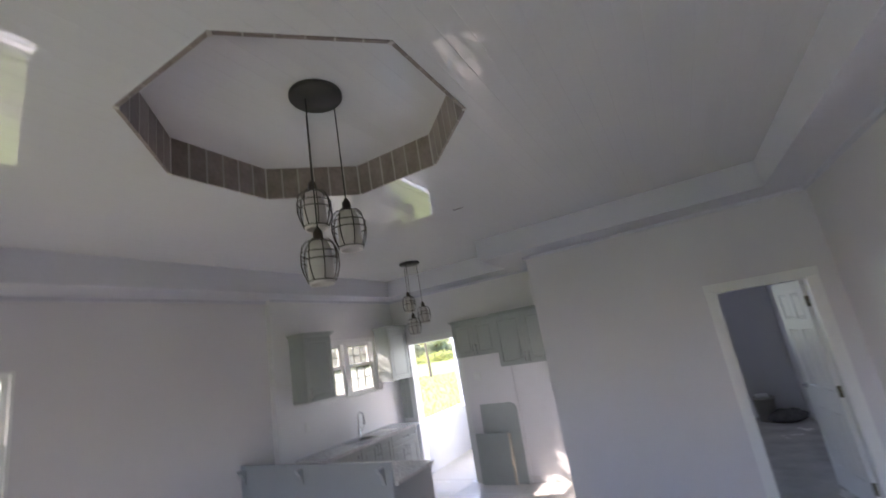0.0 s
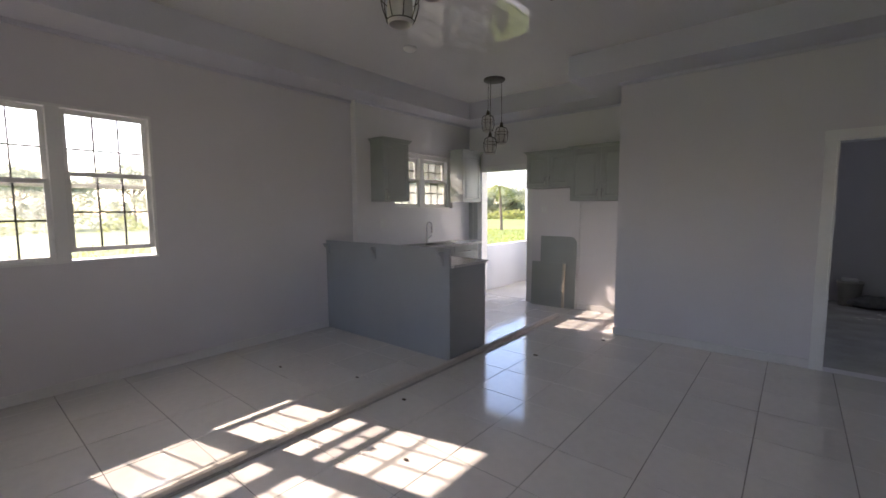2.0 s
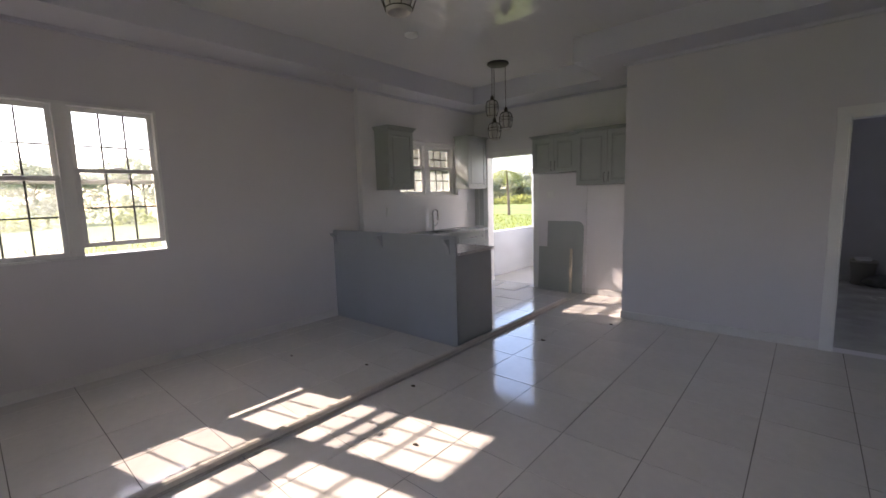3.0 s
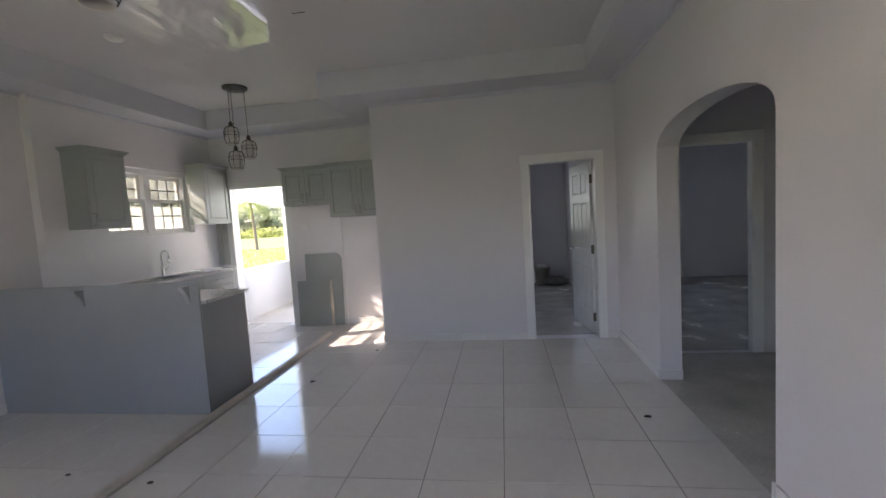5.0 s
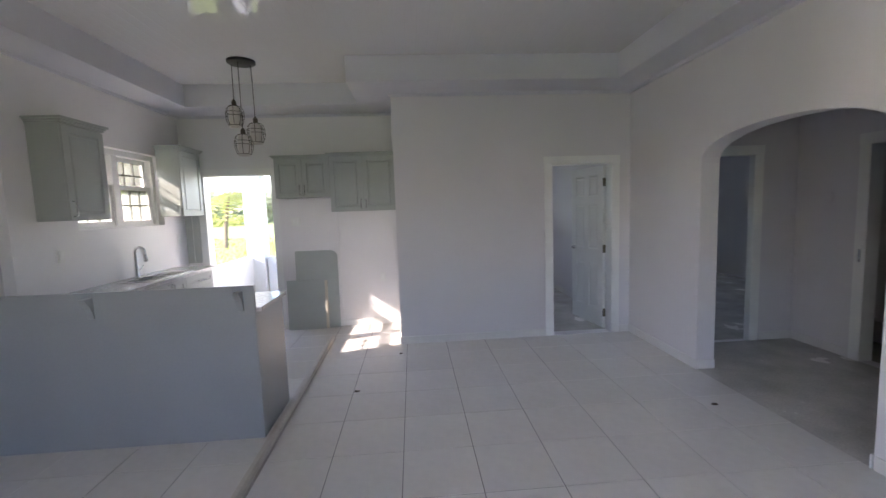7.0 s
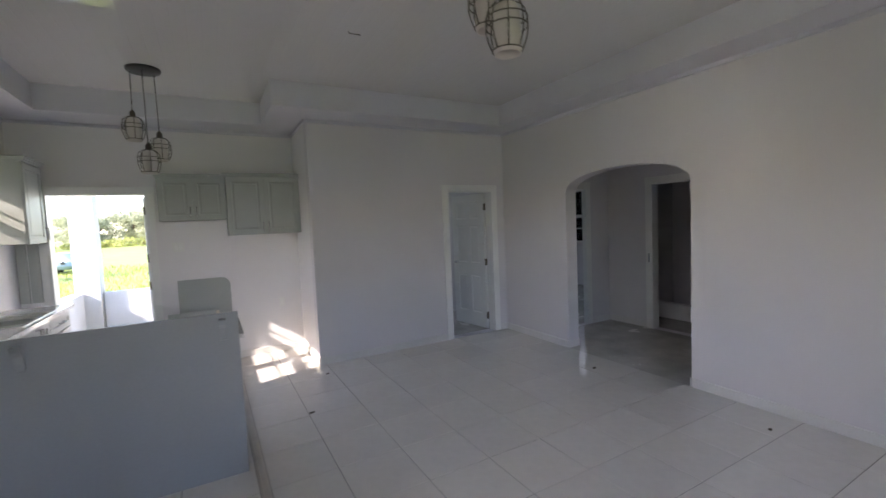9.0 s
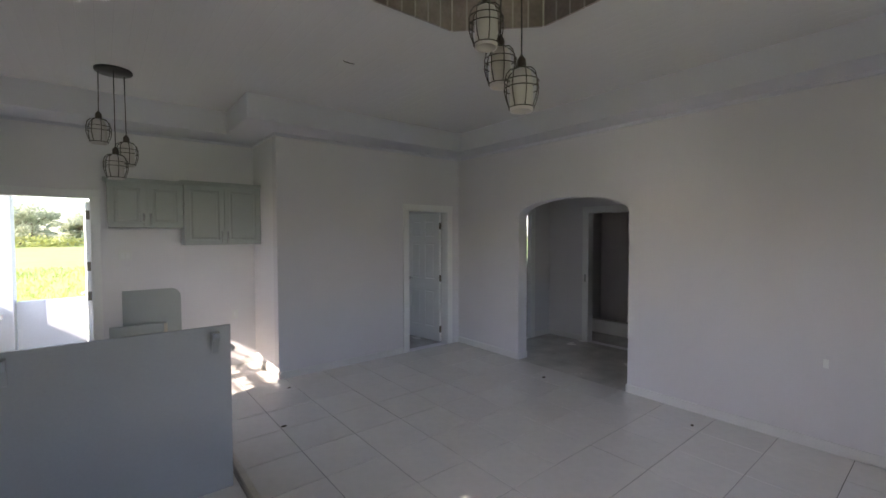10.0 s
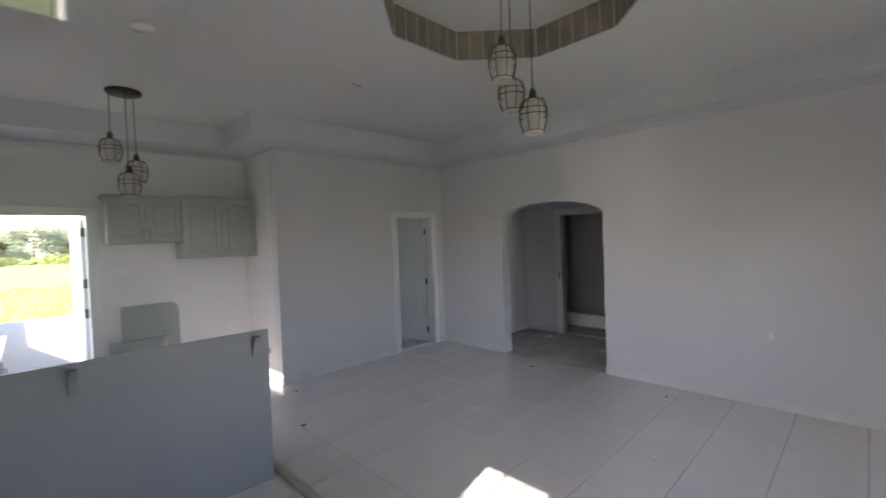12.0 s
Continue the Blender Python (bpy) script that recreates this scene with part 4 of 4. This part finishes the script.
def leaf_cloud(bm, centre, size, count, leaf, rng):
    """Leaves scattered through an uneven ball."""
    for _ in range(count):
        d = Vector((rng.gauss(0, 1), rng.gauss(0, 1), rng.gauss(0, 1))).normalized()
        r = (0.45 + 0.55 * rng.random()) * (1 + 0.35 * noise.noise(d * 2 + Vector(centre)))
        p = Vector(centre) + Vector((d.x * size[0], d.y * size[1], d.z * size[2])) * r
        u = Vector((rng.gauss(0, 1), rng.gauss(0, 1), rng.gauss(0, 0.6))).normalized()
        w = u.cross(Vector((rng.gauss(0, 1), rng.gauss(0, 1), rng.gauss(0, 1)))).normalized()
        s = leaf * (0.6 + 0.8 * rng.random())
        bm.append(((p - u * s), (p + w * s * 0.45), (p + u * s), (p - w * s * 0.45)))


def quads(name, data, mat):
    me = bpy.data.meshes.new(name)
    me.from_pydata([tuple(v) for q in data for v in q], [], [(4 * i, 4 * i + 1, 4 * i + 2, 4 * i + 3) for i in range(len(data))])
    me.materials.append(mat)
    return new(name, me)


def make_tree(seed, height, spread):
    rng = random.Random(seed)
    base = thing("tree", (0, 0, 0), "broad leafy tree at the field edge", "tree", "trees round the field")
    bm = bmesh.new()
    lean = Vector((rng.uniform(-0.4, 0.4), rng.uniform(-0.4, 0.4), height * 0.55))
    for k in range(4):
        add_tube(bm, [lean * (k / 4), lean * ((k + 1) / 4)], 0.24 * (1 - 0.16 * k), 7)
    tips = []
    for i in range(6):
        a = i * 1.05 + rng.random()
        tip = lean + Vector((math.cos(a) * spread * 0.6, math.sin(a) * spread * 0.6, height * rng.uniform(0.05, 0.3)))
        add_tube(bm, [lean * 0.75, (lean * 0.75 + tip) / 2 + Vector((0, 0, 0.2)), tip], 0.09, 5)
        tips.append(tip)
    part("trunk", bm, BARK, base)
    data = []
    low = [Vector((math.cos(k * 1.6) * spread * 0.5, math.sin(k * 1.6) * spread * 0.5, height * rng.uniform(0.18, 0.35))) for k in range(4)]
    for tip in tips + low + [lean + Vector((0, 0, height * 0.28))]:
        for _ in range(3):
            c = tip + Vector((rng.gauss(0, 0.85), rng.gauss(0, 0.85), rng.gauss(0, 0.7)))
            k = rng.uniform(0.7, 1.25)
            leaf_cloud(data, c, (spread * 0.36 * k, spread * 0.36 * k, spread * 0.28 * k), 130, 0.28, rng)
    crown_ob = quads("crown", data, LEAF)
    crown_ob.parent = base
    return base


def make_palm(m, height, label):
    rng = random.Random(77)
    base = thing("palm_tree", (0, 0, 0), label, "palm tree")
    bm = bmesh.new()
    pts = [Vector((0.5 * (i / 8) ** 2, 0.1 * i / 8, height * i / 8)) for i in range(9)]
    for i in range(8):
        add_tube(bm, [pts[i], pts[i + 1]], 0.17 - 0.008 * i, 8)
    part("trunk", bm, BARK, base)
    data = []
    for i in range(18):
        a, up = i * 2.4, rng.uniform(-0.1, 1.1)
        d = Vector((math.cos(a), math.sin(a), 0))
        sidev = Vector((-d.y, d.x, 0))
        length = rng.uniform(2.0, 2.8)
        spine = [pts[-1] + d * length * s + Vector((0, 0, up * s * 1.6 - 2.1 * s * s)) for s in [k / 12 for k in range(13)]]
        for k in range(1, 12):
            p, q = spine[k], spine[k + 1]
            ln = 0.62 * math.sin(math.pi * (0.12 + 0.85 * k / 12))
            for sgn in (-1, 1):
                tip = p + sidev * sgn * ln + d * 0.22 + Vector((0, 0, -0.35 * ln))
                data.append((p, p + (q - p) * 0.45, tip, tip - d * 0.05))
    fronds = quads("crown", data, PALMLEAF)
    fronds.parent = base
    base.matrix_basis = m
    return base


trees = [make_tree(s, h, w) for s, h, w in ((1, 8.6, 4.4), (2, 10.2, 5.0), (3, 7.4, 4.2))]
rng = random.Random(5)
GZ = -0.8
for i, t in enumerate(trees):
    t.matrix_basis = pose(-76 + 11 * i, 108 + 4 * i, GZ, 0, 0, 40 * i)
for i in range(46):
    x = -138 + i * 4.0 + rng.uniform(-2, 2)
    far = 108 if x < -37 else 138
    copy_thing(trees[(i * 7 + i // 5) % 3], pose(x, far + rng.uniform(-8, 16), GZ, 0, 0, rng.uniform(0, 360)))
for i in range(24):
    y = -54 + i * 6.5 + rng.uniform(-3, 3)
    copy_thing(trees[(i * 5 + i // 3) % 3], pose(-76 + rng.uniform(-6, 6), y, GZ, 0, 0, rng.uniform(0, 360)))
make_palm(pose(-14.5, 31, GZ, 0, 0, 20), 3.9, "coconut palm with drooping fronds in the field")
palm2 = make_palm(pose(-25.5, 41, GZ, 0, 0, 140), 5.0, "coconut palm near the trees")

bushes = []
for i in range(150):
    ang = rng.uniform(0, 1)
    x = -112 + 162 * ang
    c = (x, 94 + rng.uniform(-6, 6) + (30 if x > -37 else 0), -0.2 + rng.uniform(-0.3, 0.6)) if i < 100 else (-64 + rng.uniform(-4, 4), -44 + 110 * ang, -0.3)
    leaf_cloud(bushes, c, (3.6, 2.6, rng.uniform(0.8, 1.9)), 110, 0.4, rng)
ob = quads("bushes", bushes, BUSH)
tagged(ob, "low tangled green bushes along the field edge", "bushes", kind="stuff")

blades = []
for i in range(26000):
    if i % 3:
        d = 8.6 + 34 * rng.random() ** 1.6
        x, y = -3.4 + (d - 1) * rng.uniform(-0.75, 0.25), d
    else:
        d = 5.2 + 30 * rng.random() ** 1.6
        x, y = -d, d * rng.uniform(-0.4, 0.9)
    clump = 0.5 + 0.5 * noise.noise(Vector((x * 0.35, y * 0.35, 0)))
    h = (0.06 + 0.2 * rng.random()) * (0.4 + clump)
    a = rng.uniform(0, math.pi)
    w = 0.008 + 0.0008 * d
    u = Vector((math.cos(a), math.sin(a), 0)) * w
    tilt = Vector((rng.gauss(0, 0.3), rng.gauss(0, 0.3), 1)) * h
    p = Vector((x, y, GZ - 0.01))
    blades.append((p - u, p + u, p + tilt + u * 0.2, p + tilt - u * 0.2))
ob = quads("grass", blades, BLADE)
tagged(ob, "long uneven bright green field grass", "grass", kind="stuff")


def parked_car(m):
    base = thing("parked_car", (0, 0, 0), "blue-grey hatchback car parked in the grass", "car")
    side = [(-2.0, 0.35), (-2.02, 0.75), (-1.9, 0.95), (-1.6, 1.42), (-0.2, 1.46), (0.7, 1.0), (1.7, 0.86), (1.98, 0.62), (1.98, 0.35)]
    bm = bmesh.new()
    f = bm.faces.new([bm.verts.new((x, -0.78, z)) for x, z in side])
    made = bmesh.ops.extrude_face_region(bm, geom=[f])
    for v in made["geom"]:
        if isinstance(v, bmesh.types.BMVert):
            v.co.y += 1.56
    for v in bm.verts:
        if v.co.z > 1.1:
            v.co.y *= 0.82
    bmesh.ops.bevel(bm, geom=list(bm.edges), offset=0.07, segments=2, affect="EDGES")
    part("body", bm, CARPAINT, base, "", True)
    for s in (-1, 1):
        bm = bmesh.new()
        g = [(-1.5, 0.98), (-1.42, 1.34), (-0.2, 1.38), (0.45, 1.0)]
        lo = [bm.verts.new((x, s * (0.795 - (z - 0.95) * 0.33), z)) for x, z in g]
        hi = [bm.verts.new((x, s * (0.775 - (z - 0.95) * 0.33), z)) for x, z in g]
        bm.faces.new(lo)
        bm.faces.new(hi[::-1])
        for k in range(4):
            bm.faces.new((lo[k], lo[(k + 1) % 4], hi[(k + 1) % 4], hi[k]))
        part("side_window", bm, CARGLASS, base)
        for wx in (-1.25, 1.25):
            bm = add_lathe(bmesh.new(), [(0.2, -0.09), (0.31, -0.09), (0.32, -0.05), (0.32, 0.05), (0.31, 0.09), (0.2, 0.09)], 22)
            bm.transform(Matrix.Translation((wx, s * 0.72, 0.32)) @ Matrix.Rotation(math.pi / 2, 4, "X"))
            wheel = part("wheel", bm, RUBBER, base, "", True)
            bm = add_lathe(bmesh.new(), [(0.001, -0.07), (0.19, -0.08), (0.2, -0.05), (0.2, 0.05), (0.19, 0.08), (0.001, 0.07)], 18)
            bm.transform(Matrix.Translation((wx, s * 0.72, 0.32)) @ Matrix.Rotation(math.pi / 2, 4, "X"))
            part("rim", bm, STEEL, wheel)
        part("headlight", box(1.86, 2.0, s * 0.55 - 0.14, s * 0.55 + 0.14, 0.62, 0.76, 0.03), PLASTIC, base)
        part("tail_light", box(-2.04, -1.92, s * 0.62 - 0.1, s * 0.62 + 0.1, 0.72, 0.92, 0.02), MUNTIN, base)
    base.matrix_basis = m
    return base


parked_car(pose(-11.9, 39, GZ - 0.02, 0, 0, 128))

# ---- floors, tile by tile ----
PITCH, JOINT, TX, TY = 0.457, 0.0045, -1.383, 2.362
floor = structure("floor", cells([XW, -1.45, XE, 1.487, 2.88, 4.6], [YS, 1.9, YN, YB + 0.15], [-0.1, -0.003],
                                 lambda x, y, z: (x < XE and (y < YN or x < -1.45))), GROUT, "glossy cream square floor tiles with dark joints", "floor")
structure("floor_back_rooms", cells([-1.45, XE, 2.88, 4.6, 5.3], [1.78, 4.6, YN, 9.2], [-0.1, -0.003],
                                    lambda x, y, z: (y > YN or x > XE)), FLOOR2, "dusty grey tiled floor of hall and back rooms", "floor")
tile_meshes = {}


def tile_mesh(w, d):
    key = (round(w, 3), round(d, 3))
    if key not in tile_meshes:
        bm = bmesh.new()
        e = 0.0008
        low = [bm.verts.new((x, y, -0.0045)) for x, y in ((0, 0), (w, 0), (w, d), (0, d))]
        mid = [bm.verts.new((x, y, -e)) for x, y in ((0, 0), (w, 0), (w, d), (0, d))]
        top = [bm.verts.new((x, y, 0)) for x, y in ((e, e), (w - e, e), (w - e, d - e), (e, d - e))]
        for k in range(4):
            bm.faces.new((low[k], low[(k + 1) % 4], mid[(k + 1) % 4], mid[k]))
            bm.faces.new((mid[k], mid[(k + 1) % 4], top[(k + 1) % 4], top[k]))
        bm.faces.new(top)
        me = bpy.data.meshes.new("floor_tile")
        bm.to_mesh(me)
        bm.free()
        me.materials.append(TILE)
        tile_meshes[key] = me
    return tile_meshes[key]


rt = random.Random(11)
for i in range(-8, 10):
    for j in range(-11, 9):
        x0, x1 = TX + i * PITCH + JOINT / 2, TX + (i + 1) * PITCH - JOINT / 2
        y0, y1 = TY + j * PITCH + JOINT / 2, TY + (j + 1) * PITCH - JOINT / 2
        x0, x1, y0 = max(x0, XW), min(x1, XE), max(y0, YS)
        y1 = min(y1, YN if x0 > -1.44 else YB + 0.15)
        if x1 - x0 < 0.03 or y1 - y0 < 0.03:
            continue
        ob = new("tile", tile_mesh(x1 - x0, y1 - y0))
        ob.matrix_basis = pose(x0, y0, rt.uniform(-0.0006, 0.0004), rt.gauss(0, 0.06), rt.gauss(0, 0.06), 0)
        ob.parent = floor
